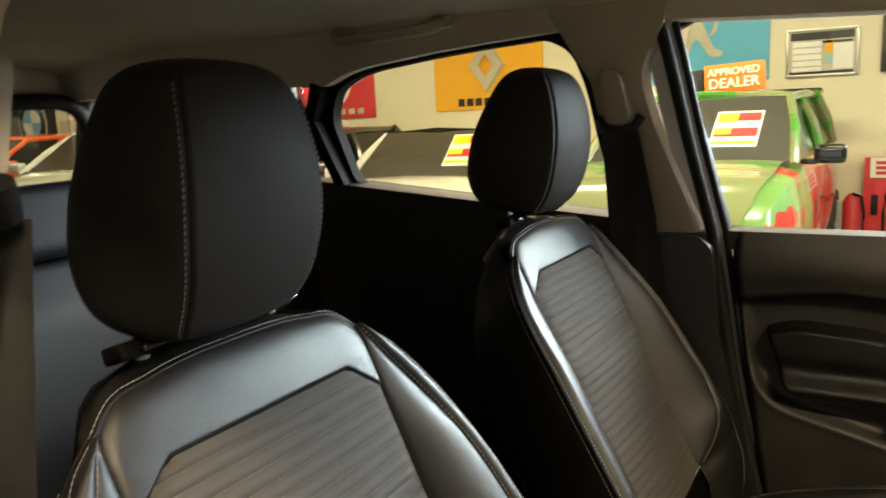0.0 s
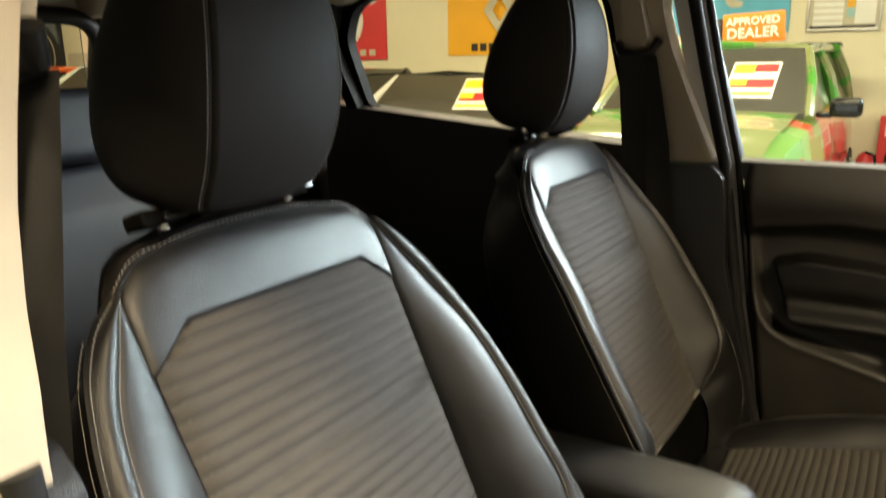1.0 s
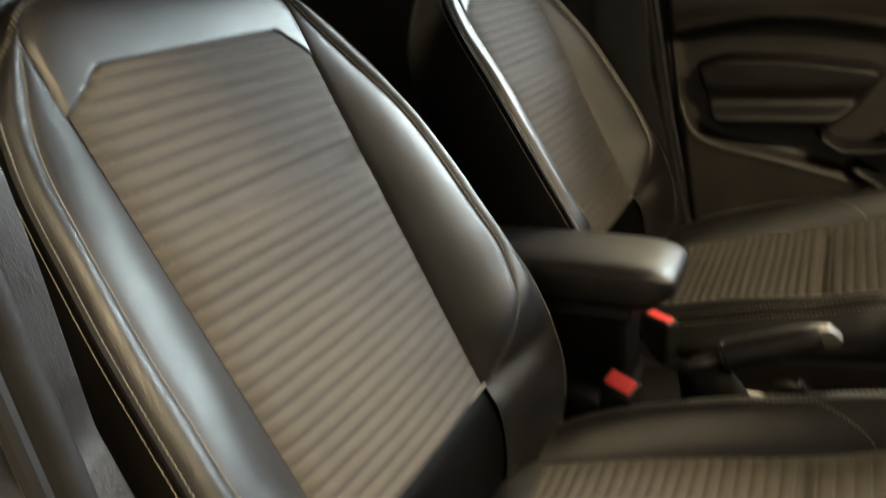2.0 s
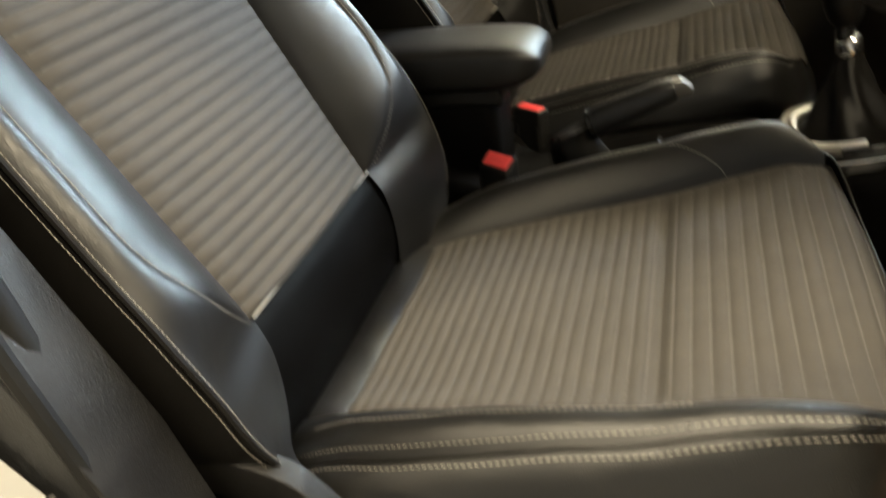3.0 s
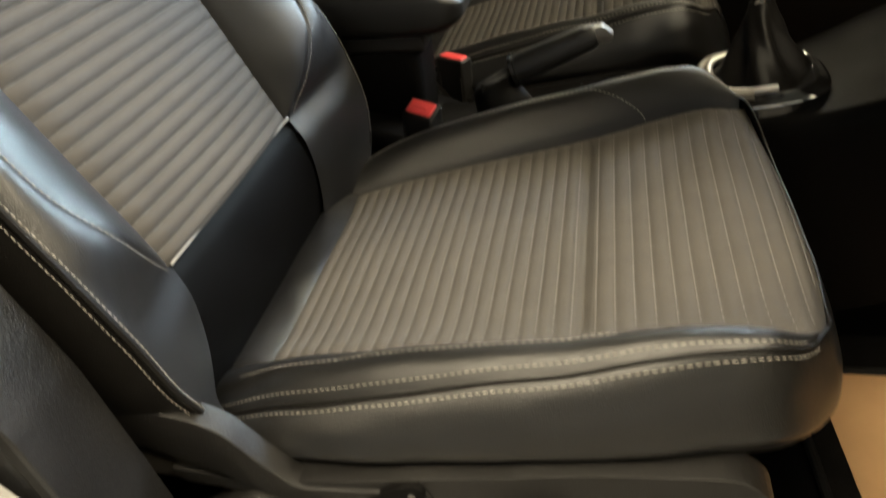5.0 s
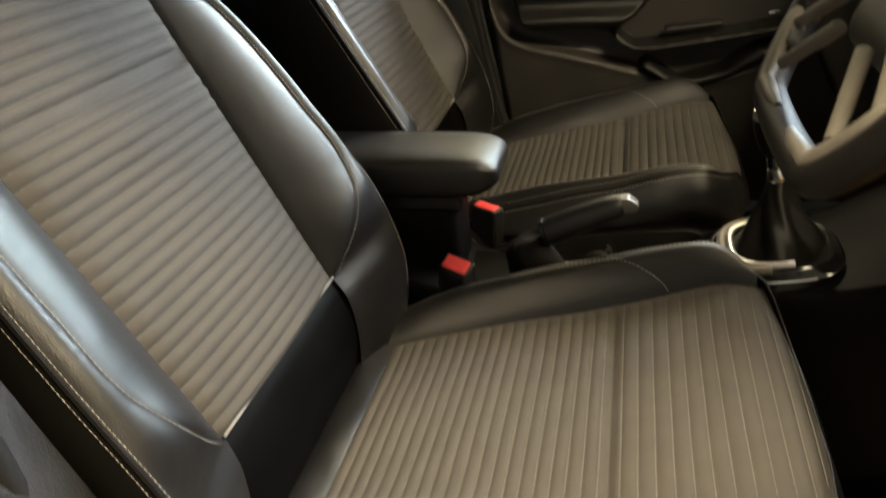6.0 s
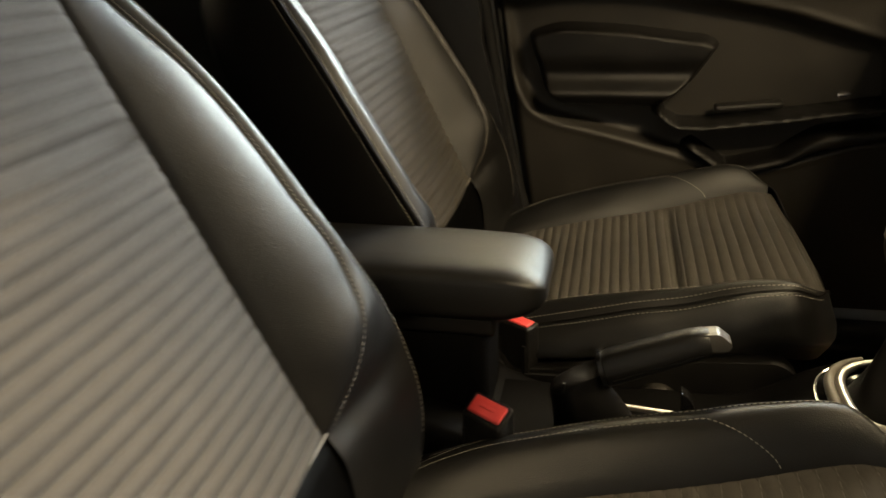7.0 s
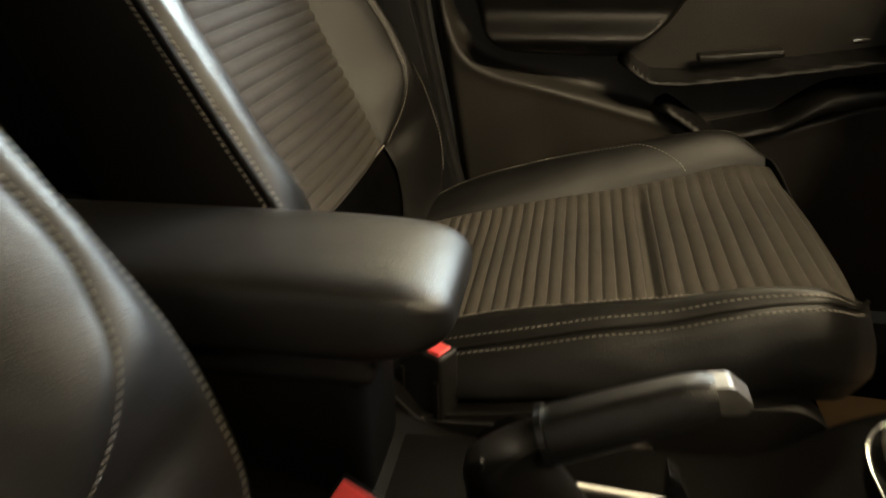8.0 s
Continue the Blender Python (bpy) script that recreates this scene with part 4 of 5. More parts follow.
def relief(name, poly, out, material, label, width=0.012, base=0.04):
    xs, zs = [p[0] for p in poly], [p[1] for p in poly]
    x0, x1, z0, z1 = min(xs) - 0.01, max(xs) + 0.01, min(zs) - 0.01, max(zs) + 0.01

    def fn(a, b):
        x, z = x0 + a * (x1 - x0), z0 + b * (z1 - z0)
        return Vector((x, DOOR_IN + base - (out + base) * step(sd_poly(x, z, poly), width), z))

    return sheet(name, fn, 110, 24, material, DOOR, label)


relief("door_shelf", SHELF, 0.035, PLASTIC, "black door pull and switch ledge")
relief("pocket_lip", POCKET, 0.022, PLASTIC, "black map pocket lip", 0.02)
part("switch_panel", box_bm((0.115, 0.03, 0.012), 0.005, 3, pose(0.478, 0.716, 0.944, 0, -5, 0)), PLASTIC, DOOR, "gloss black window switch")
part("lock_button", box_bm((0.022, 0.02, 0.006), 0.002, 2, pose(0.629, 0.708, 0.968, 0, -5, 0)), CHROME, DOOR, "small bright lock button")
LP = leaned(1)
sill = [(0.0, 1.225), (0.0, 1.262), (1.1, 1.262), (1.1, 1.225)]
prism("window_ledge", rounded(sill, 0.01), 0.735, 0.80, PLASTIC_SOFT, DOOR, "black padded window ledge", 0.012)
fr = [(0.004, 1.262), (-0.034, 1.44), (-0.072, 1.58), (-0.083, 1.622), (-0.072, 1.648), (-0.040, 1.662), (0.02, 1.668), (0.32, 1.645), (0.64, 1.53), (0.64, 1.60), (0.32, 1.70), (-0.07, 1.71), (-0.125, 1.66), (-0.112, 1.60), (-0.070, 1.44), (-0.03, 1.262)]
prism("window_frame", fr, 0.77, 0.80, RUBBER, DOOR, "black window frame", 0.005, LP)
prism("door_glass", [(-0.03, 1.24), (-0.07, 1.60), (-0.04, 1.68), (0.32, 1.66), (0.66, 1.54), (1.05, 1.24)], 0.783, 0.787, CLEAR, DOOR, "door window glass", 0, LP).visible_shadow = False
prism("door_shell", [(0.0, 0.45), (0.0, 1.25), (1.1, 1.25), (1.1, 0.45)], 0.80, 0.84, WHITE_PAINT, DOOR, "white outer door skin", 0.01)

# ---------------------------------------------------------------- rear bench
BENCH = thing("rear_seat", "dark leather rear bench seat with three headrests", "car seat")


def rear_back(a, b):
    y = CY + (2 * b - 1) * 0.60
    prof = [(-0.98, 0.72), (-1.02, 0.95), (-1.09, 1.18), (-1.14, 1.262), (-1.18, 1.275), (-1.24, 1.25), (-1.26, 0.7)]
    k = a * (len(prof) - 1)
    i = min(int(k), len(prof) - 2)
    x, z = Vector(prof[i]).lerp(Vector(prof[i + 1]), k - i)
    seam = min(abs(y - CY - 0.20), abs(y - CY + 0.20))
    return Vector((x - 0.02 * math.exp(-((seam) / 0.012) ** 2), y, z))


sheet("backrest", rear_back, 36, 90, REARCLOTH, BENCH, "blue-black leather rear backrest")
part("cushion", box_bm((0.50, 1.2, 0.16), 0.05, 5, pose(-0.74, CY, 0.66)), REARCLOTH, BENCH, "rear seat cushion")
for y in (-0.37, CY, 0.405):
    hr = part("headrest", box_bm((0.09, 0.26, 0.15), 0.035, 5, pose(-1.155, y, 1.345, 0, -8, 0)), REARCLOTH, BENCH, "low padded rear headrest")
    for k in (-0.06, 0.06):
        tube("post", [(-1.165, y + k, 1.24), (-1.165, y + k, 1.30)], 0.006, CHROME, hr, seg=10)

# ---------------------------------------------------------------- console
CONSOLE = thing("centre_console", "black plastic centre console with silver trim", "console")
def cons(a, b):
    prof_x = smooth((-0.30, 0.10, 0.16, 0.30, 0.42, 0.47, 0.62, 0.80), (0.76, 0.76, 0.735, 0.735, 0.745, 0.772, 0.80, 0.88))
    x = -0.30 + a * 1.10
    s = 2 * b - 1
    hw = 0.085 if x < 0.45 else 0.085 + 0.05 * min(1, (x - 0.45) / 0.25)
    k = abs(s)
    if k < 0.62:
        y, z = s / 0.62 * hw, prof_x(x) - 0.004 * (k / 0.62) ** 6
    else:
        t = (k - 0.62) / 0.38
        y, z = math.copysign(hw + 0.012 * t, s), prof_x(x) - 0.006 - 0.28 * t
    return Vector((x, CY + y, z))


# Console and armrest support get their shade from this darkened colour.
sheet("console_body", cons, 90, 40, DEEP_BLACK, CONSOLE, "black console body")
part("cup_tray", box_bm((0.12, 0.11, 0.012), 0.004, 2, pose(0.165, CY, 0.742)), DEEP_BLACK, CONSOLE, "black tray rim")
part("trim_strip", box_bm((0.082, 0.006, 0.005), 0.0018, 2, pose(0.295, 0.000, 0.769, 0, 0, -6)), SATIN, CONSOLE, "thin silver trim strip")
prism("tray_fin", rounded([(0.330, 0.765), (0.329, 0.801), (0.338, 0.794), (0.345, 0.780), (0.347, 0.765)], 0.002, 3), -0.012, 0.006, GLOSS_BLACK, CONSOLE, "thin upright tray fin", 0.001)
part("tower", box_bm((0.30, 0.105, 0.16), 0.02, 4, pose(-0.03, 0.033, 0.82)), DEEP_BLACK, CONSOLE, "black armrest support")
def gear_loop(hx, hy, dz=0.0, n=56):
    """A rounded oblong round the foot of the gear lever, rising to the dashboard."""
    out = []
    for k in range(n + 1):
        t = 2 * math.pi * k / n
        c, sn = math.cos(t), math.sin(t)
        x = 0.550 + hx * math.copysign(abs(c) ** 0.7, c)
        out.append((x, 0.004 + hy * math.copysign(abs(sn) ** 0.7, sn), 0.800 + 0.12 * (x - 0.49) + dz))
    return out


tube("gear_trim_ring", gear_loop(0.058, 0.064, 0.004)[15:44], 0.0050, SATIN, CONSOLE, "bright silver gear surround", seg=10)
loft("gear_bezel", [[Vector(p) for p in gear_loop(a, b, d)[:-1]] for a, b, d in ((0.050, 0.056, -0.004), (0.058, 0.064, 0.0), (0.066, 0.072, 0.003), (0.075, 0.080, -0.006), (0.080, 0.086, -0.008), (0.081, 0.087, -0.03))], GLOSS_BLACK, CONSOLE, "gloss black gear bezel", caps=False)
tube("gear_satin_band", gear_loop(0.068, 0.073, 0.002)[16:42], 0.0058, TRIM_SATIN, CONSOLE, "satin grey gear surround band", seg=10)
tube("gear_outer_ring", gear_loop(0.080, 0.086, -0.008)[12:46], 0.0016, CHROME, CONSOLE, "thin bright outer line", seg=8)

LEVER = thing("gear_lever", "gear lever with silver collar and leather gaiter", "gear lever")
rings = []
for i in range(26):
    t = i / 25
    ring = []
    for k in range(48):
        q = 2 * math.pi * k / 48
        r = 0.046 * (1 - t) ** 1.5 + 0.013
        # four sewn corners and loose folds that fade towards the collar
        r *= 1 + 0.16 * (1 - 0.5 * t) * math.cos(4 * q) + 0.10 * math.sin(math.pi * t) * math.sin(7 * q + 9 * t)
        z = 0.795 + 0.098 * t + 0.006 * math.sin(math.pi * t) * math.sin(3 * q + 1)
        ring.append((0.556 - 0.008 * t + 1.05 * r * math.cos(q), 0.004 + 0.026 * t + r * math.sin(q), z))
    rings.append(ring)
loft("gaiter", rings, LEATHER_LOW, LEVER, "wrinkled black leather gaiter", angle=70)
tube("collar", [(0.549, 0.030, 0.889), (0.548, 0.030, 0.893), (0.546, 0.030, 0.908), (0.545, 0.030, 0.911)], [0.0125, 0.0155, 0.0145, 0.0115], CHROME, LEVER, "silver collar", seg=20)
tube("stick", [(0.550, 0.030, 0.86), (0.534, 0.030, 0.96)], 0.0105, GLOSS_BLACK, LEVER, seg=14)
tube("knob", [(0.541, 0.030, 0.925), (0.539, 0.030, 0.934), (0.536, 0.030, 0.950), (0.533, 0.030, 0.968), (0.531, 0.030, 0.984), (0.530, 0.030, 0.990)], [0.012, 0.0185, 0.0225, 0.0245, 0.0220, 0.010], LEATHER_LOW, LEVER, "black gear knob", seg=24)
tube("knob_cap", [(0.532, 0.030, 0.976), (0.531, 0.030, 0.987), (0.530, 0.030, 0.995)], [0.0246, 0.0230, 0.012], SATIN, LEVER, "silver knob cap", seg=20)

# handbrake
BRAKE = thing("handbrake", "black leather handbrake lever with silver button", "handbrake")
def grip_ring(x, z, up, r, h):
    """A section of the grip: a flat-topped rounded bar leaning back along the lever."""
    out = []
    for k in range(28):
        t = 2 * math.pi * k / 28
        c, sn = math.cos(t), math.sin(t)
        y, q = r * math.copysign(abs(c) ** 0.62, c), h * math.copysign(abs(sn) ** 0.70, sn)
        y *= 1 - 0.22 * max(0, q / h)
        out.append((x - up * q, -0.018 + y, z + q))
    return out


GRIP = ((0.246, 0.829, 0.30, 0.0175, 0.0170), (0.254, 0.833, 0.38, 0.0180, 0.0178), (0.275, 0.842, 0.40, 0.0178, 0.0172), (0.305, 0.855, 0.40, 0.0172, 0.0162), (0.330, 0.866, 0.36, 0.0165, 0.0150), (0.344, 0.871, 0.30, 0.0158, 0.0142), (0.350, 0.873, 0.25, 0.0135, 0.0115))
grip = loft("grip", [grip_ring(*g) for g in GRIP], LEATHER, BRAKE, "black leather grip with sewn underside", angle=60)
tube("grip_seam", [(x + 0.12 * h, -0.018 - 1.0 * r, z - 0.45 * h) for x, z, up, r, h in GRIP[1:6]], 0.0009, LEATHER_LOW, grip, "sewn seam", seg=6)
prism("button", rounded([(0.338, 0.866), (0.342, 0.883), (0.357, 0.885), (0.371, 0.874), (0.368, 0.866), (0.356, 0.864)], 0.003), -0.0275, -0.0085, BRUSHED, BRAKE, "silver release button", 0.0025)
loft("grip_ring", [grip_ring(x, z, 0.34, r, r) for x, z, r in ((0.242, 0.829, 0.0172), (0.243, 0.8295, 0.0192), (0.2475, 0.831, 0.0194), (0.2485, 0.831, 0.0176))], GLOSS_BLACK, BRAKE, "dark grip ring", angle=30)
rings = []
for i in range(22):
    t = i / 21
    cx = 0.243 - 0.030 * math.sin(min(1, t * 1.8) * math.pi / 2) + 0.028 * max(0, t - 0.45) / 0.55
    cz = 0.829 - 0.012 * t - 0.080 * t * t
    r = 0.0155 + 0.020 * t
    rings.append([(cx + (r * (1.15 + 0.5 * t) + 0.0035 * t * math.sin(5 * q + 3 * t)) * math.cos(q) * (0.75 if math.cos(q) < 0 else 1.0), -0.018 + (r + 0.003 * t * math.sin(4 * q + 2)) * math.sin(q), cz + 0.010 * (1 - t) * math.cos(q)) for q in (2 * math.pi * k / 36 for k in range(36))])
gait = loft("gaiter", rings, LEATHER_LOW, BRAKE, "creased leather handbrake gaiter")
tube("gaiter_fold", [(0.205 + 0.009 * t * t + 0.012 * max(0, t - 0.5), -0.037 - 0.004 * t, 0.819 - 0.070 * t) for t in span(0, 1, 9)], [0.0016] * 9, LEATHER, gait, "sewn fold of the gaiter", seg=8)

# armrest
ARM = thing("armrest", "padded black leather centre armrest", "armrest")
rings = []
for i in range(30):
    q = i / 29
    x = -0.22 + 0.404 * math.sin(q * math.pi / 2)
    k = 1.0 if x < 0.128 else max(0.0, 1 - ((x - 0.128) / 0.0561) ** 3.0) ** 0.5
    hy, top, bot = 0.042 + 0.0255 * k, 0.912 + 0.029 * (0.35 + 0.65 * k) - 0.006 * max(0, (x - 0.05) / 0.13) ** 2, 0.912 - 0.036 * (0.20 + 0.80 * max(0.0, 1 - (max(0.0, x - 0.105) / 0.0791) ** 2.2) ** 0.6)
    ring = []
    for j in range(44):
        t = 2 * math.pi * j / 44
        cc, ss = math.cos(t), math.sin(t)
        yy, zz = math.copysign(abs(cc) ** 0.42, cc), math.copysign(abs(ss) ** 0.42, ss)
        ring.append((x, 0.033 + hy * yy, 0.912 + (top - 0.912) * zz + 0.003 * (1 - yy * yy) if zz > 0 else 0.912 + (0.912 - bot) * zz))
    rings.append(ring)
loft("pad", rings, LEATHER, ARM, "black leather pad", angle=60)
part("hinge_base", box_bm((0.34, 0.11, 0.03), 0.008, 3, pose(-0.04, 0.033, 0.872)), PLASTIC, ARM, "black plastic base")

# belt buckles
def buckle(x, y, z, rz, slope):
    """A buckle standing on its stalk; slope tilts its red end towards the driver's side."""
    b = thing("seat_belt_buckle", "red-buttoned black seat belt buckle", "belt buckle", "seat belt buckles")

    def block(name, w, d, up, low, material, label, bevel, parent):
        bm = box_bm((w, d, 1.0), 0, 1)
        for v in bm.verts:
            v.co.z = up + slope * v.co.y if v.co.z > 0 else low
        bmesh.ops.bevel(bm, geom=list(bm.edges), offset=bevel, segments=3, profile=0.6, affect="EDGES")
        return part(name, bm, material, parent, label)

    hs = block("housing", 0.053, 0.025, 0.0, -0.088, PLASTIC, "black housing", 0.0045, b)
    rb = block("release_button", 0.043, 0.0168, 0.0022, -0.012, RED, "red release button", 0.0022, b)
    part("press_mark", box_bm((0.020, 0.004, 0.0012), 0.0005, 2, Matrix.Translation((0, 0, 0.0022)) @ Matrix.Rotation(math.atan(slope), 4, "X")), RED, rb, "raised press mark")
    for k in (-1, 1):
        part("grip_rib", box_bm((0.006, 0.027, 0.05), 0.002, 2, pose(k * 0.021, -0.001, -0.050)), PLASTIC, hs)
    part("stalk", box_bm((0.032, 0.014, 0.15), 0.004, 2, pose(0, 0.002, -0.155)), PLASTIC, b)
    b.matrix_basis = pose(x, y, z, 0, 0, rz)
    return b


buckle(0.130, -0.079, 0.806, -32, 0.62)
buckle(0.134, 0.142, 0.792, -32, 0.05)

# steering wheel
WHEEL = thing("steering_wheel", "black leather steering wheel with silver spokes", "steering wheel")
pts = []
for k in range(65):
    t = 2 * math.pi * k / 64
    c, sn = math.cos(t), math.sin(t)
    y, z = 0.183 * c, 0.183 * sn
    if sn < -0.80:
        z = -0.1464 - 0.02 * (abs(sn) - 0.80)
    pts.append((0, y, z))
rim = tube("rim", pts, 0.0150, LEATHER_LOW, WHEEL, "black leather rim", seg=14)
part("hub", box_bm((0.06, 0.15, 0.13), 0.035, 5, pose(0.03, 0, -0.01)), PLASTIC_SOFT, WHEEL, "black airbag cover")
for y, z in ((-0.062, 0.036), (-0.058, 0.020), (-0.062, 0.004), (0.062, 0.036), (0.058, 0.020), (0.062, 0.004)):
    part("wheel_button", box_bm((0.006, 0.018, 0.009), 0.002, 2, pose(-0.002, y, z)), TRIM_SATIN, WHEEL, "small grey switch")
for s in (-1, 1):
    sp = part("spoke", box_bm((0.022, 0.12, 0.045), 0.009, 3, pose(0.012, s * 0.115, -0.012)), PLASTIC, WHEEL, "black spoke")
    arc = []
    for k in range(17):
        t = radians(-60 + 34 * k / 16)
        arc.append((-0.010, s * 0.172 * math.cos(t), max(-0.138, 0.172 * math.sin(t))))
    tube("spoke_trim", [(-0.008, s * 0.030, -0.140), (-0.010, s * 0.060, -0.140)] + arc, [0.004, 0.007] + [0.0075] * 15 + [0.006, 0.004], TRIM_SATIN, WHEEL, "silver spoke trim", seg=10)
    tube("spoke_rail", [(-0.004, s * 0.040, -0.065), (-0.006, s * 0.105, -0.118)], [0.007, 0.006], TRIM_SATIN, WHEEL, "silver spoke rail", seg=10)
    tube("spoke_rail", [(-0.004, s * 0.055, -0.025), (-0.006, s * 0.140, -0.085)], [0.007, 0.006], TRIM_SATIN, WHEEL, "silver spoke rail", seg=10)
    tube("spoke_button", [(0.0, s * 0.138, -0.098), (-0.010, s * 0.138, -0.098)], [0.013, 0.011], BRUSHED, WHEEL, "round switch on the spoke", seg=18)
tube("column", [(0.04, 0, 0), (0.25, 0, -0.10)], 0.05, PLASTIC, WHEEL, "steering column shroud", seg=14)
WHEEL.matrix_basis = pose(0.555, YD + 0.024, 1.211, 0, 30, 0)

# floor mat and paper
MAT = thing("floor_mat", "black carpet mat with grey bound edge on the car floor", "floor mat")
part("carpet_pad", box_bm((0.42, 0.365, 0.012), 0.004, 2, pose(0.816, YD - 0.013, 0.470)), CARPET, MAT, "black carpet pile")
tube("binding", [(0.612, YD - 0.19, 0.478), (0.594, YD + 0.12, 0.478), (0.600, YD + 0.150, 0.478), (0.624, YD + 0.168, 0.478), (1.02, YD + 0.172, 0.478)], 0.006, RUBBER, MAT, "grey bound edge", seg=8)
PAPER = thing("paper_floor_cover", "brown protective paper sheet laid on the floor mat", "paper sheet")
sheet("sheet", lambda a, b: Vector((0.645 + 0.36 * a - 0.02 * b, YD - 0.19 + 0.35 * b, 0.481 + 0.006 * abs(noise.noise((a * 4, b * 4, 2))) + 0.06 * a**3)), 24, 24, KRAFT, PAPER)
PAPER2 = thing("paper_floor_cover", "brown protective paper sheet in the passenger footwell", "paper sheet")
sheet("sheet", lambda a, b: Vector((0.62 + 0.40 * a, YP - 0.19 + 0.38 * b, 0.481 + 0.006 * abs(noise.noise((a * 4, b * 4, 5))) + 0.06 * a**3)), 24, 24, KRAFT, PAPER2)


# ---------------------------------------------------------------- showroom
WY, X0, X1, Y0 = 8.0, -18.0, 6.5, -6.0
def slab(name, x0, x1, y0, y1, z0, z1, material, label, category=""):
    ob = part(name, box_bm((x1 - x0, y1 - y0, z1 - z0), 0, 1, pose((x0 + x1) / 2, (y0 + y1) / 2, (z0 + z1) / 2)), material, None, label)
    return tagged(ob, label, category or name.split("_")[0], "", "structure")


slab("floor", X0 - 0.2, X1 + 0.2, Y0 - 0.2, WY + 0.2, -0.12, 0.0, FLOOR, "polished grey showroom floor")
slab("ceiling", X0 - 0.2, X1 + 0.2, Y0 - 0.2, WY + 0.2, CEIL, CEIL + 0.12, CEILING, "plain white showroom ceiling")
slab("wall_north", X0, 1.6, WY, WY + 0.2, 0, CEIL, WALL, "cream painted showroom wall")
slab("wall_north_low", 1.6, X1, WY, WY + 0.2, 0, 0.35, WALL, "low wall under the side window")
slab("wall_north_high", 1.6, X1, WY, WY + 0.2, 6.0, CEIL, WALL, "lintel over the side window")
slab("wall_south", X0, X1, Y0 - 0.2, Y0, 0, CEIL, WALL_DIM, "unseen showroom wall, grey to dim reflections")
slab("wall_west", X0 - 0.2, X0, Y0, WY, 0, CEIL, WALL, "cream painted showroom wall")
slab("wall_east_low", X1, X1 + 0.2, Y0, WY, 0, 0.35, WALL, "low wall under the shop window")
slab("wall_east_high", X1, X1 + 0.2, Y0, WY, 6.0, CEIL, WALL, "lintel over the shop window")
slab("wall_east_left", X1, X1 + 0.2, 7.2, WY, 0.35, 6.0, WALL, "cream wall beside the shop window")
slab("wall_east_right", X1, X1 + 0.2, Y0, 0.9, 0.35, 6.0, WALL_DIM, "unseen wall beside the shop window, grey to dim reflections")
slab("ground", -60, 60, -60, 60, -0.4, -0.13, mat("asphalt", (0.06, 0.06, 0.06), 0.9, bump=0.5, scale=40, vary=0.2, vscale=3), "asphalt outside the showroom")
win = tagged(new("window_1"), "large shop window with dark frame", "window", "", "structure")
for yy in (0.9, 3.0, 5.1, 7.2):
    part("window_frame", box_bm((0.08, 0.07, 5.65), 0.006, 2, pose(X1 + 0.1, yy, 3.175)), PLASTIC, win, "dark frame post")
for zz in (0.38, 5.97):
    part("window_frame", box_bm((0.08, 6.3, 0.07), 0.006, 2, pose(X1 + 0.1, 4.05, zz)), PLASTIC, win, "dark frame rail")
for yy in (1.95, 4.05, 6.15):
    part("pane", box_bm((0.01, 2.02, 5.5), 0, 1, pose(X1 + 0.1, yy, 3.175)), CLEAR, win).visible_shadow = False

win = tagged(new("window_2"), "large side window with dark frame", "window", "", "structure")
for xx in (1.65, 4.05, 6.45):
    part("window_frame", box_bm((0.07, 0.08, 5.65), 0.006, 2, pose(xx, WY + 0.1, 3.175)), PLASTIC, win, "dark frame post")
for xx in (2.85, 5.25):
    part("pane", box_bm((2.33, 0.01, 5.6), 0, 1, pose(xx, WY + 0.1, 3.175)), CLEAR, win).visible_shadow = False


# Housings made up to go with the added lamps, all out of view.
def lamp_fixture():
    t = thing("added_ceiling_light", "long white ceiling light added out of view", "ceiling light", "ceiling lights")
    part("housing", box_bm((2.3, 0.56, 0.07), 0.01, 2, pose(0, 0, 0.035)), CEILING, t, "white housing")
    for k in (-0.9, 0.9):
        tube("suspension_rod", [(k, 0, 0.06), (k, 0, CEIL - LAMP_Z + 0.08)], 0.008, PLASTIC, t, "thin suspension rod", seg=8)
    return t


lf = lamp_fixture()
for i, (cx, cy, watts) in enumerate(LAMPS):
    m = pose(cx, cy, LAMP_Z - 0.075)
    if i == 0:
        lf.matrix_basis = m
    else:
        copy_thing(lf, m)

ORANGE = mat("orange_print", (0.85, 0.42, 0.02), 0.5, vary=0.05, vscale=4)
REDP = mat("red_print", (0.62, 0.035, 0.04), 0.5, vary=0.06, vscale=4)
BLUEP = mat("blue_print", (0.10, 0.42, 0.62), 0.5, vary=0.05, vscale=4)
BLACKP = mat("black_print", (0.02, 0.02, 0.022), 0.45, vary=0.1, vscale=6)
WHITEP = mat("white_print", (0.80, 0.78, 0.74), 0.5, vary=0.04, vscale=5)
GREYP = mat("grey_print", (0.52, 0.47, 0.36), 0.5, vary=0.12, vscale=5)
LBLUE = mat("light_blue_print", (0.25, 0.50, 0.75), 0.5, vary=0.05, vscale=5)
YELLOWP = mat("yellow_print", (0.85, 0.60, 0.03), 0.5, vary=0.08, vscale=6)
TEALP = mat("teal_print", (0.30, 0.50, 0.50), 0.5, vary=0.08, vscale=6)


def poster(x0, x1, z0, z1, material, label):
    t = thing("poster", label, "poster", "wall posters")
    part("board", box_bm((x1 - x0, 0.02, z1 - z0), 0.003, 1, pose((x0 + x1) / 2, WY - 0.012, (z0 + z1) / 2)), material, t)
    return t


def flat(name, outline, y, material, parent, label="", deep=0.006):
    return prism(name, outline, y - deep, y, material, parent, label, 0)


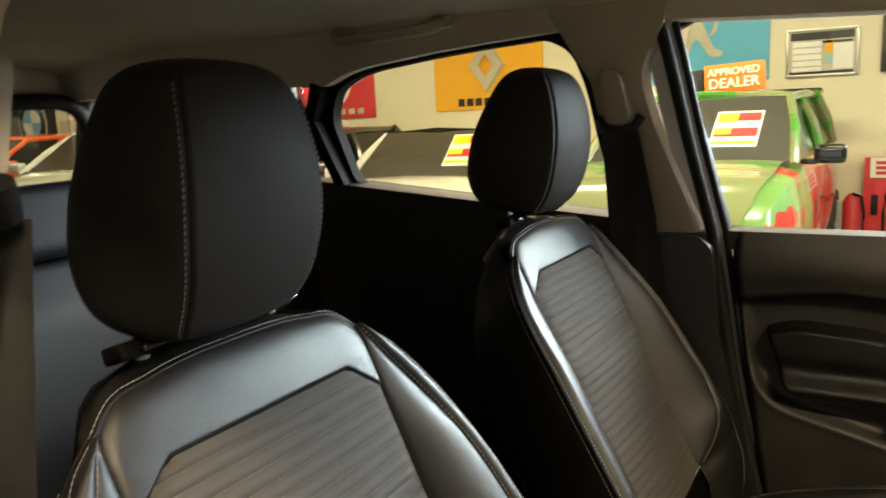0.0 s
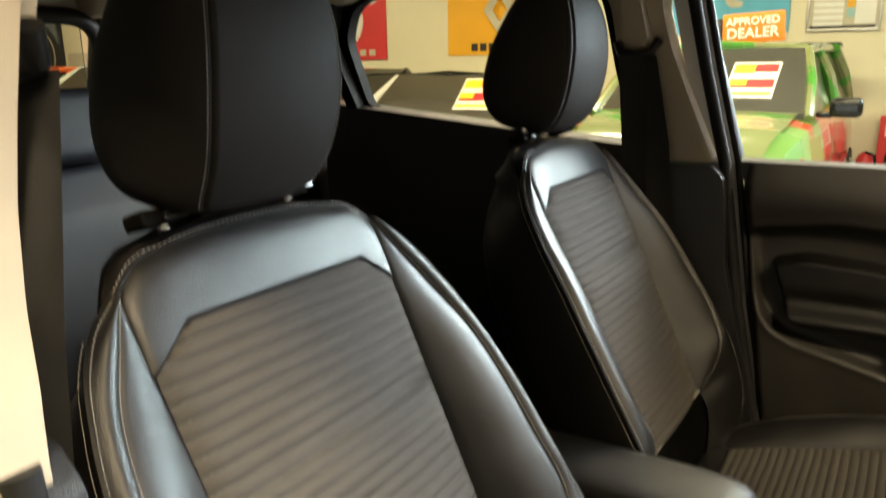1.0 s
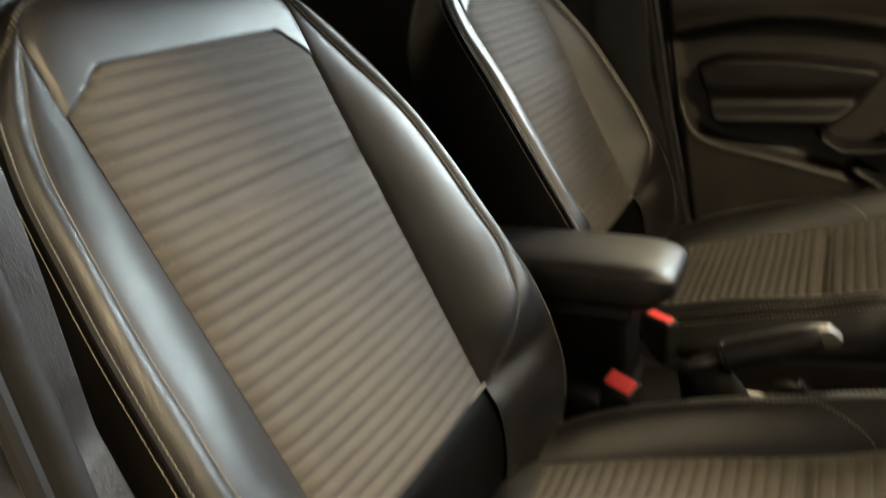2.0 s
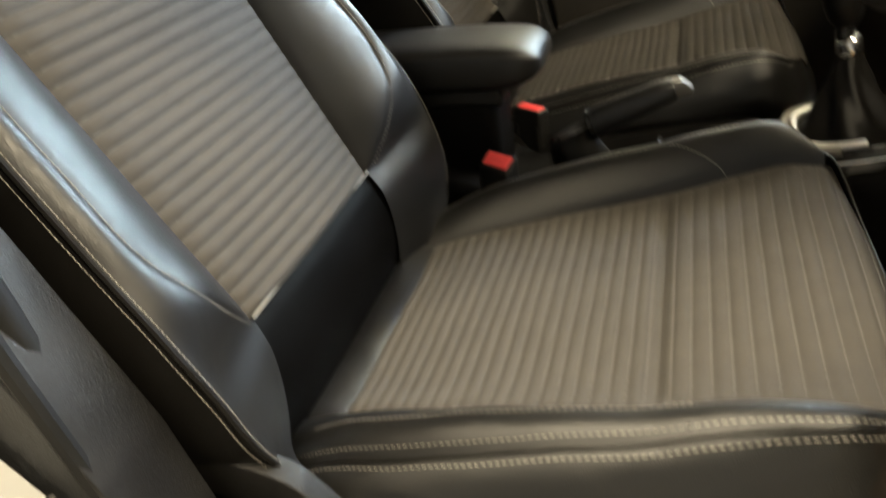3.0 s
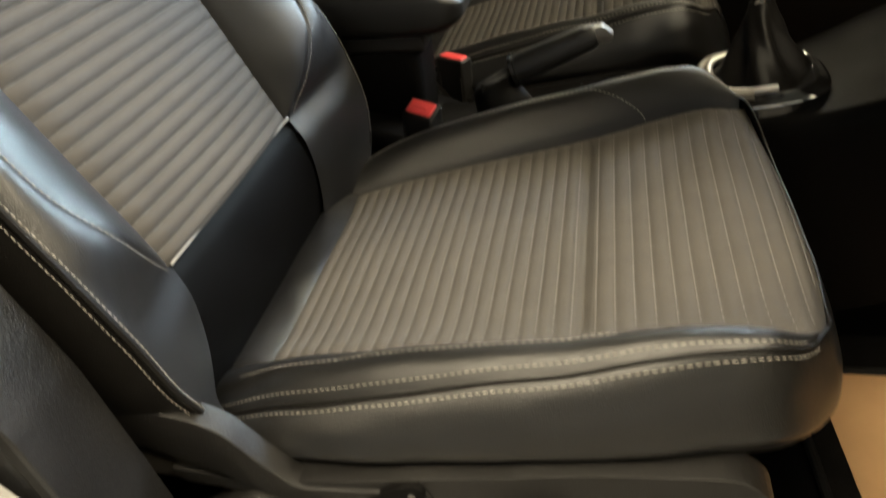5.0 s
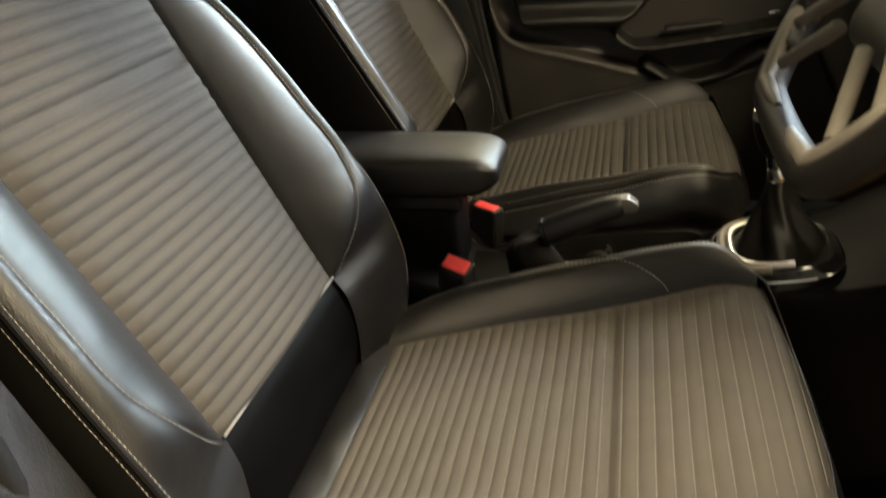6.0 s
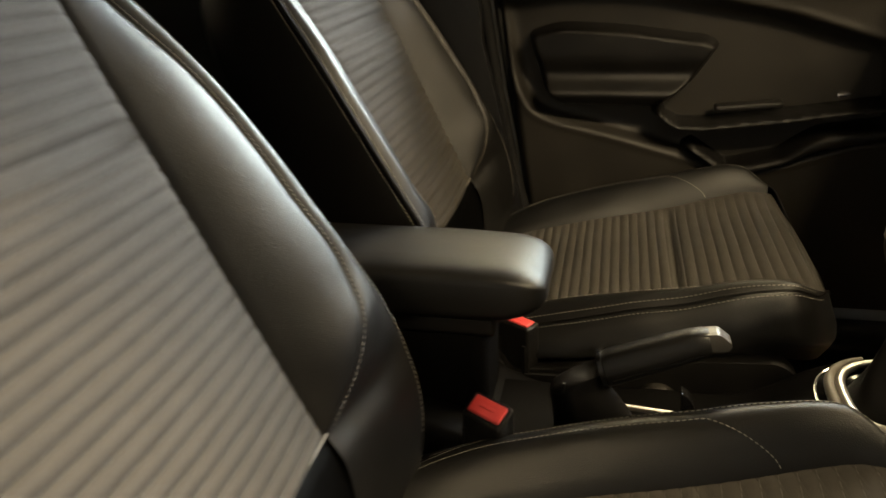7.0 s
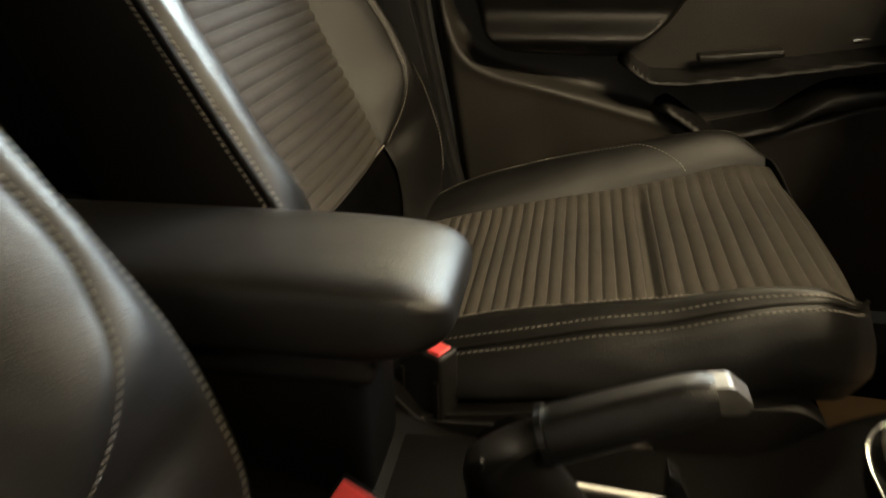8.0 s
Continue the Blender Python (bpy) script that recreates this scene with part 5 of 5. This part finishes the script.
def disc(x, z, r, n=40, sx=1.0):
    return [(x + sx * r * math.cos(2 * math.pi * k / n), z + r * math.sin(2 * math.pi * k / n)) for k in range(n)]


PF = WY - 0.024
p = poster(-5.05, -3.52, 1.48, 3.00, ORANGE, "orange wall poster with a silver diamond emblem")
ox, oz = -4.275, 2.02
loft("emblem", [[(ox + sx * a, PF - d, oz + sz * b) for sx, sz in ((0, 1), (1, 0), (0, -1), (-1, 0))] for a, b, d in ((0.255, 0.345, 0.0), (0.225, 0.305, 0.05), (0.105, 0.145, 0.05), (0.125, 0.17, 0.0))], GREYP, p, "silver diamond emblem", caps=False)
for k in range(7):
    flat("letter_bar", [(-4.70 + 0.125 * k, 1.53), (-4.70 + 0.125 * k + 0.09, 1.53), (-4.70 + 0.125 * k + 0.09, 1.625), (-4.70 + 0.125 * k, 1.625)], PF, BLACKP, p)
p = poster(-7.55, -6.03, 1.44, 2.96, REDP, "red wall poster with a white round emblem")
flat("emblem", disc(-6.77, 1.96, 0.36), PF, WHITEP, p, "white round emblem")
flat("emblem_core", disc(-6.77, 1.96, 0.20), PF - 0.008, REDP, p)
for k in range(6):
    flat("letter_bar", [(-7.12 + 0.16 * k, 1.50), (-7.02 + 0.16 * k, 1.50), (-7.02 + 0.16 * k, 1.58), (-7.12 + 0.16 * k, 1.58)], PF, GREYP, p)
p = poster(-2.48, -0.98, 1.66, 3.18, BLUEP, "sky blue wall poster with a standing animal emblem")
for o in (rounded([(-1.70, 2.02), (-1.60, 2.02), (-1.50, 2.25), (-1.42, 2.30), (-1.22, 2.06), (-1.04, 2.06), (-1.00, 2.12), (-1.16, 2.16), (-1.30, 2.42), (-1.52, 2.75), (-1.75, 2.85), (-1.95, 2.5)], 0.06), rounded([(-1.24, 2.30), (-1.12, 2.36), (-1.08, 2.52), (-1.2, 2.66), (-1.13, 2.50), (-1.18, 2.40)], 0.03)):
    flat("emblem", [(-1.86 + 0.66 * (x + 1.65), 1.89 + 0.85 * (z - 2.02)) for x, z in o], PF, GREYP, p, "pale emblem shape")
p = poster(-15.4, -13.33, 1.16, 2.7, BLACKP, "black wall poster with a blue and white round emblem")
flat("ring", disc(-14.05, 1.61, 0.45, 48), PF, GREYP, p)
flat("ring_inner", disc(-14.05, 1.61, 0.425, 48), PF - 0.008, BLACKP, p)
for q in range(4):
    a0 = q * math.pi / 2
    flat("quarter", [(-14.05, 1.61)] + [(-14.05 + 0.28 * math.cos(a0 + math.pi / 2 * k / 12), 1.61 + 0.28 * math.sin(a0 + math.pi / 2 * k / 12)) for k in range(13)], PF - 0.016, LBLUE if q % 2 else WHITEP, p)
p = poster(-13.22, -12.1, 1.17, 1.63, GREYP, "pale framed notice on the cream wall")

# framed chart
fb = thing("framed_chart", "silver-framed printed chart on the cream wall", "picture frame")
CX, CZ = -0.488, 1.893        # its middle
part("paper", box_bm((0.64, 0.012, 0.45), 0, 1, pose(CX, WY - 0.01, CZ)), GREYP, fb)
for x, z, sx, sz in ((-0.32, 0, 0.022, 0.47), (0.32, 0, 0.022, 0.47), (0, -0.225, 0.66, 0.022), (0, 0.225, 0.66, 0.022)):
    part("frame_bar", box_bm((sx, 0.03, sz), 0.004, 2, pose(CX + x, WY - 0.018, CZ + z)), SATIN, fb, "silver frame bar")
part("header_bar", box_bm((0.58, 0.004, 0.075), 0, 1, pose(CX, WY - 0.020, CZ + 0.165)), BLACKP, fb)
part("header_bar", box_bm((0.27, 0.004, 0.022), 0, 1, pose(CX + 0.14, WY - 0.020, CZ + 0.10)), BLACKP, fb)
for k in range(5):
    part("text_bar", box_bm((0.27, 0.004, 0.050), 0, 1, pose(CX - 0.135, WY - 0.020, CZ + 0.085 - 0.063 * k)), WHITEP, fb)
part("colour_bar", box_bm((0.07, 0.004, 0.13), 0, 1, pose(CX + 0.065, WY - 0.020, CZ + 0.05)), ORANGE, fb)
part("colour_bar", box_bm((0.07, 0.004, 0.09), 0, 1, pose(CX + 0.065, WY - 0.020, CZ - 0.06)), TEALP, fb)
part("text_bar", box_bm((0.18, 0.004, 0.25), 0, 1, pose(CX + 0.195, WY - 0.020, CZ - 0.045)), WHITEP, fb)
part("footer_bar", box_bm((0.58, 0.004, 0.025), 0, 1, pose(CX, WY - 0.020, CZ - 0.195)), BLACKP, fb)
dk = thing("wall_screen", "dark flat panel on the cream wall", "screen")
part("panel", box_bm((0.9, 0.05, 0.55), 0.006, 2, pose(0.487, WY - 0.03, 1.941)), BLACKP, dk)

# red fire point
fp = thing("fire_point", "red fire point stand with extinguisher and sign", "fire point")
part("back_board", box_bm((0.62, 0.04, 0.84), 0.01, 2, pose(0.257, WY - 0.14, 0.425)), REDP, fp, "red board")
part("sign", box_bm((0.40, 0.012, 0.20), 0.003, 1, pose(0.20, WY - 0.17, 0.745)), WHITEP, fp, "white sign with unreadable writing")
for k in range(3):
    part("text_bar", box_bm((0.30, 0.004, 0.03), 0, 1, pose(0.20, WY - 0.18, 0.795 - 0.05 * k)), REDP, fp)
tube("cylinder", [(-0.14, WY - 0.25, 0.02), (-0.14, WY - 0.25, 0.42), (-0.14, WY - 0.25, 0.47), (-0.14, WY - 0.25, 0.50)], [0.085, 0.085, 0.06, 0.025], REDP, fp, "red extinguisher cylinder", seg=20)
tube("hose", [(-0.14, WY - 0.28, 0.50), (-0.06, WY - 0.33, 0.48), (-0.03, WY - 0.33, 0.30), (-0.04, WY - 0.33, 0.12)], 0.014, RUBBER, fp, "black hose", seg=8)
tube("wall_hose", [(0.14, WY - 0.18, 0.02), (0.13, WY - 0.19, 0.30), (0.15, WY - 0.19, 0.48), (0.19, WY - 0.18, 0.54)], 0.016, RUBBER, fp, "black hose on the board", seg=8)
part("bracket", box_bm((0.06, 0.03, 0.20), 0.008, 2, pose(0.05, WY - 0.175, 0.38)), RUBBER, fp, "dark bracket")


# ---------------------------------------------------------------- other cars
TYRE = mat("tyre", (0.02, 0.02, 0.02), 0.8, bump=0.4, scale=60, vary=0.2, vscale=10)
DARKIN = mat("dark_cabin", (0.018, 0.018, 0.018), 0.8, vary=0.2, vscale=6)
LENS = mat("lamp_lens", (0.16, 0.17, 0.17), 0.25, coat=0.3, vary=0.1, vscale=20)


def paint(name, a, b=None, c=None, split=0.5, scale=2.5, wide=0.10):
    """Car paint; with b and c a camouflage wrap of patches."""
    m = mat(name, a, 0.22, coat=0.8, vary=0.04, vscale=3)
    if b:
        n, l = m.node_tree.nodes, m.node_tree.links
        p = n["Principled BSDF"]
        tc = n.new("ShaderNodeTexCoord")
        nz = n.new("ShaderNodeTexNoise")
        nz.inputs["Scale"].default_value, nz.inputs["Detail"].default_value, nz.inputs["Distortion"].default_value = scale, 3, 0.6
        l.new(tc.outputs["Object"], nz.inputs["Vector"])
        r = n.new("ShaderNodeValToRGB")
        r.color_ramp.interpolation = "CONSTANT"
        r.color_ramp.elements[0].color = (*a, 1)
        e = r.color_ramp.elements[1]
        e.position, e.color = split, (*b, 1)
        e = r.color_ramp.elements.new(split + wide)
        e.color = (*c, 1)
        l.new(nz.outputs[0], r.inputs[0])
        l.new(r.outputs[0], p.inputs["Base Color"])
    return m


def parked_car(label, body_paint, side_paint, m, length=3.95, width=1.72, height=1.50, belt=0.98, hood=0.92, nose=0.95, open_top=False, spoiler=False, stickers=(), cabin=None):
    """A hatchback: forward is +x, left +y, on the ground at z 0."""
    cabin = cabin or DARKIN
    car = thing("parked_car", label, "car", "parked cars")
    hl, hw = length / 2, width / 2
    ws0, ws1 = hl - nose, hl - nose - 0.72      # foot and head of the windscreen
    top = smooth((-hl, -hl + 0.15, -hl + 0.5, ws0, ws0 + 0.3, hl - 0.25, hl - 0.06, hl), (0.80, belt - 0.02, belt, belt, hood + 0.02, hood - 0.12, 0.66, 0.50))
    plan = smooth((-hl, -hl + 0.25, -hl + 0.8, 0, hl - 0.9, hl - 0.35, hl - 0.08, hl), (0.78, 0.93, 1.0, 1.0, 0.99, 0.92, 0.76, 0.62))
    rings = []
    for i in range(49):
        x = -hl + length * (0.5 - 0.5 * math.cos(math.pi * i / 48))
        w, t = hw * plan(x), top(x)
        h = t - 0.22
        half = [(0, t + 0.02), (0.5 * w, t + 0.012), (0.80 * w, t - 0.01), (0.93 * w, t - 0.06 * min(1, h)), (0.985 * w, t - 0.3 * h), (w, t - 0.5 * h), (0.975 * w, t - 0.78 * h), (0.93 * w, 0.22), (0.4 * w, 0.20)]
        rings.append([(x, y, z) for y, z in half] + [(x, -y, z) for y, z in half[:0:-1]])
    part_body = loft("body", rings, side_paint or body_paint, car, "glossy painted body", angle=50)
    if side_paint:
        sheet("bonnet", lambda a, b: Vector((ws0 + 0.02 + a * (nose - 0.12), (2 * b - 1) * hw * 0.80 * plan(ws0 + a * (nose - 0.12)), top(ws0 + 0.02 + a * (nose - 0.12)) + 0.026 - 0.012 * abs(2 * b - 1) ** 3)), 20, 20, body_paint, car, "painted bonnet")
    rw = hw * 0.72
    rear0, rear1 = -hl + 0.12, -hl + 0.55
    if not open_top:
        sheet("roof", lambda a, b: Vector((rear1 + a * (ws1 - rear1), (2 * b - 1) * rw, height - 0.05 * abs(2 * a - 1.1) ** 2.5 - 0.05 * abs(2 * b - 1) ** 3)), 20, 16, body_paint, car, "painted roof panel")
        sheet("rear_glass", lambda a, b: Vector((rear0 + a * (rear1 - rear0), (2 * b - 1) * (hw * 0.85 + (rw - hw * 0.85) * a), belt + a * (height - 0.06 - belt))), 4, 4, CLEAR, car, "rear window").visible_shadow = False
    zt = height - 0.07
    for s in (-1, 1):
        pil = [((ws0 + 0.05, s * hw * 0.88, belt - 0.02), (ws1, s * rw, zt), 0.035)]
        if not open_top:
            pil += [((ws0 - 1.22, s * hw * 0.93, belt - 0.02), (ws0 - 1.30, s * rw, zt), 0.04), ((rear0 + 0.05, s * hw * 0.86, belt - 0.02), (rear1, s * rw, zt), 0.07), ((ws1, s * rw, zt), (rear1, s * rw, zt), 0.035)]
        for a, b, r in pil:
            tube("pillar", [a, Vector(a).lerp(Vector(b), 0.5) + Vector((0, s * 0.02, 0.02)), b], r, body_paint, car, "painted window pillar", seg=8)
        if not open_top:
            a, b, c, d = Vector((ws0, s * hw * 0.90, belt)), Vector((rear0 + 0.1, s * hw * 0.88, belt)), Vector((rear1, s * rw, zt)), Vector((ws1, s * rw, zt))
            sheet("side_window", lambda u, v, a=a, b=b, c=c, d=d: a.lerp(b, u).lerp(d.lerp(c, u), v), 6, 4, GLOSS_BLACK, car, "dark side window")
        mir = part("mirror", box_bm((0.13, 0.20, 0.13), 0.045, 4, pose(ws0 - 0.10, s * (hw + 0.10), belt + 0.05)), GLOSS_BLACK if side_paint else body_paint, car, "door mirror")
        part("mirror_arm", box_bm((0.06, 0.10, 0.04), 0.012, 2, pose(ws0 - 0.08, s * (hw * 0.97), belt + 0.0)), GLOSS_BLACK, mir)
        hd = part("headlight", box_bm((0.30, 0.20, 0.12), 0.05, 4, pose(hl - 0.27, s * hw * 0.70, hood - 0.30, 0, 24, s * -30)), LENS, car, "clear headlight")
        for wx in (hl - 0.78, -hl + 0.68):
            wh = tube("wheel", [(wx, s * (hw - 0.20), 0.31), (wx, s * (hw - 0.18), 0.31), (wx, s * (hw - 0.02), 0.31), (wx, s * (hw + 0.008), 0.31)], [0.28, 0.31, 0.31, 0.285], TYRE, car, "black tyre", seg=32)
            for q in range(5):
                t = 2 * math.pi * q / 5
                tube("rim_spoke", [(wx, s * (hw + 0.014), 0.31), (wx + 0.21 * math.cos(t), s * (hw + 0.012), 0.31 + 0.21 * math.sin(t))], [0.035, 0.022], SATIN, wh, "alloy spoke", seg=6)
    ws = sheet("windscreen", lambda a, b: Vector((ws0 + 0.06 + (ws1 - ws0 - 0.02) * a - 0.04 * (2 * b - 1) ** 2, (2 * b - 1) * (hw * 0.88 + (rw - hw * 0.88) * a), belt + a * (zt - belt + 0.03))), 10, 14, CLEAR if open_top else PRIVACY, car, "windscreen")
    ws.visible_shadow = False
    tube("windscreen_header", [(ws1, -rw, zt + 0.01), (ws1 + 0.03, 0, zt + 0.05), (ws1, rw, zt + 0.01)], 0.018 if open_top else 0.03, GLOSS_BLACK if open_top else body_paint, car, seg=8)
    # cabin
    sheet("dashboard", lambda a, b: Vector((ws0 + 0.08 - 0.40 * a, (2 * b - 1) * hw * 0.84, belt - 0.02 + 0.06 * math.sin(math.pi * a) - 0.3 * max(0, a - 0.8))), 10, 8, cabin, car, "dark dashboard")
    for s in (-0.36, 0.36):
        st = loft("seat", [[(-0.02 - 0.10 * k + 0.05 * math.cos(q), s + (0.24 - 0.03 * k - 0.10 * (k > 2.4)) * math.sin(q), 0.50 + 0.22 * k) for q in (2 * math.pi * j / 14 for j in range(14))] for k in (0, 0.5, 1, 1.5, 2, 2.4, 2.6, 3.0, 3.3)], cabin, car, "padded seat")
    rm = part("rear_view_mirror", box_bm((0.03, 0.22, 0.07), 0.012, 3, pose(ws1 + 0.18, 0, zt - 0.10)), DARKIN, car, "rear-view mirror")
    for y, z, w, h in stickers:
        def spot(dy, dz, lift=0.0, y=y, z=z):
            a = (z + dz - belt) / (zt - belt + 0.03)
            return Vector((ws0 + 0.075 + lift + (ws1 - ws0 - 0.02) * a - 0.04 * ((y + dy) / hw) ** 2, y + dy, z + dz))
        def card(name, y0, y1, z0, z1, material, lift, spot=spot):
            return sheet(name, lambda a, b: spot(y0 + (y1 - y0) * a, z0 + (z1 - z0) * b, lift), 4, 4, material, car)
        card("price_card", -w / 2, w / 2, -h / 2, h / 2, WHITEP, 0.0)["label"] = "red and yellow price card with unreadable print"
        card("price_bar", -w * 0.02, w * 0.46, h * 0.22, h * 0.45, REDP, 0.004)
        card("price_bar", -w * 0.46, -w * 0.02, h * 0.18, h * 0.45, YELLOWP, 0.004)
        card("price_bar", -w * 0.46, w * 0.46, -h * 0.22, h * 0.02, REDP, 0.004)
        card("price_bar", -w * 0.46, -w * 0.1, -h * 0.15, h * 0.02, YELLOWP, 0.008)
        card("price_bar", -w * 0.46, w * 0.46, -h * 0.42, -h * 0.34, YELLOWP, 0.004)
    if spoiler:
        for s in (-1, 1):
            tube("spoiler_stay", [(rear1 - 0.18, s * 0.42, height - 0.12), (rear1 - 0.22, s * 0.46, height - 0.04)], 0.02, GLOSS_BLACK, car, seg=8)
        part("spoiler", box_bm((0.22, 1.36, 0.03), 0.012, 3, pose(rear1 - 0.22, 0, height - 0.03, 0, -6, 0)), GLOSS_BLACK, car, "black rear wing")
    car.matrix_basis = m
    return car


GREEN = paint("green_wrap", (0.20, 0.23, 0.10), (0.06, 0.25, 0.03), (0.25, 0.27, 0.14), 0.50, 1.6)
GREENRED = paint("green_red_wrap", (0.14, 0.28, 0.07), (0.45, 0.035, 0.02), (0.20, 0.26, 0.10), 0.47, 1.5, 0.17)
parked_car("green camouflage-wrapped hatchback with a roof sign and price card", GREEN, GREENRED, pose(-1.10, 5.85, 0, 0, 0, -90), height=1.55, belt=1.05, hood=0.99, nose=1.0, spoiler=True, stickers=((0.32, 1.275, 0.33, 0.24),))
WHITECAR = paint("white_car_paint", (0.75, 0.73, 0.66))
# Cabin coloured pale to carry the cream wall's reflection in its windscreen.
parked_car("white open-topped car with a price card in the windscreen", WHITECAR, None, pose(-3.95, 6.2, 0, 0, 0, -78), height=1.33, belt=0.87, hood=0.86, width=1.66, nose=1.25, open_top=True, cabin=mat("reflection_pale_cabin", (0.34, 0.31, 0.22), 0.7, vary=0.2, vscale=6), stickers=((0.42, 1.11, 0.40, 0.28),))
SILVERCAR = paint("silver_car_paint", (0.42, 0.43, 0.38))
parked_car("silver hatchback parked along the showroom wall", SILVERCAR, None, pose(-8.6, 5.9, 0, 0, 0, -80), height=1.46)
BROWNCAR = paint("dark_brown_car_paint", (0.05, 0.04, 0.03))
parked_car("dark brown hatchback parked behind the white car", BROWNCAR, None, pose(-6.05, 6.3, 0, 0, 0, -82), height=1.36, belt=0.90, hood=0.86)
ORANGECAR = paint("orange_car_paint", (0.70, 0.12, 0.03))
parked_car("orange hatchback parked along the showroom wall", ORANGECAR, None, pose(-11.4, 6.0, 0, 0, 0, -80), height=1.42)

# lettered roof sign on the green car
SIGN = thing("roof_sign", "orange roof sign with white capital lettering", "sign")
SGN = mat("orange_sign", (0.85, 0.24, 0.02), 0.45, vary=0.05, vscale=8)
bm = box_bm((0.50, 0.12, 0.25), 0.01, 2, None)
for v in bm.verts:
    v.co.y *= 1 - 1.2 * v.co.z
part("board", bm, SGN, SIGN, "orange sign body")
part("foot", box_bm((0.10, 0.10, 0.03), 0.006, 2, pose(0.05, 0, -0.135)), BLACKP, SIGN, "black foot")
part("end_board", box_bm((0.30, 0.10, 0.22), 0.01, 2, pose(-0.42, 0.02, -0.01)), BLACKP, SIGN, "dark end panel")
for text, z, size in (("APPROVED", 0.055, 0.088), ("DEALER", -0.045, 0.122)):
    c = bpy.data.curves.new("lettering", "FONT")
    c.body, c.size, c.align_x, c.align_y, c.extrude, c.offset = text, size, "CENTER", "CENTER", 0.003, 0.0022
    c.materials.append(WHITEP)
    o = new("lettering", c)
    o.parent = SIGN
    o["label"] = "white capital letters"
    o.matrix_basis = pose(0, -0.068 + 0.07 * z, z, 82, 0, 0)
SIGN.matrix_basis = pose(-0.905, 5.75, 1.652, 0, -3, 0) @ Matrix.Diagonal((0.90, 0.915, 0.90, 1))
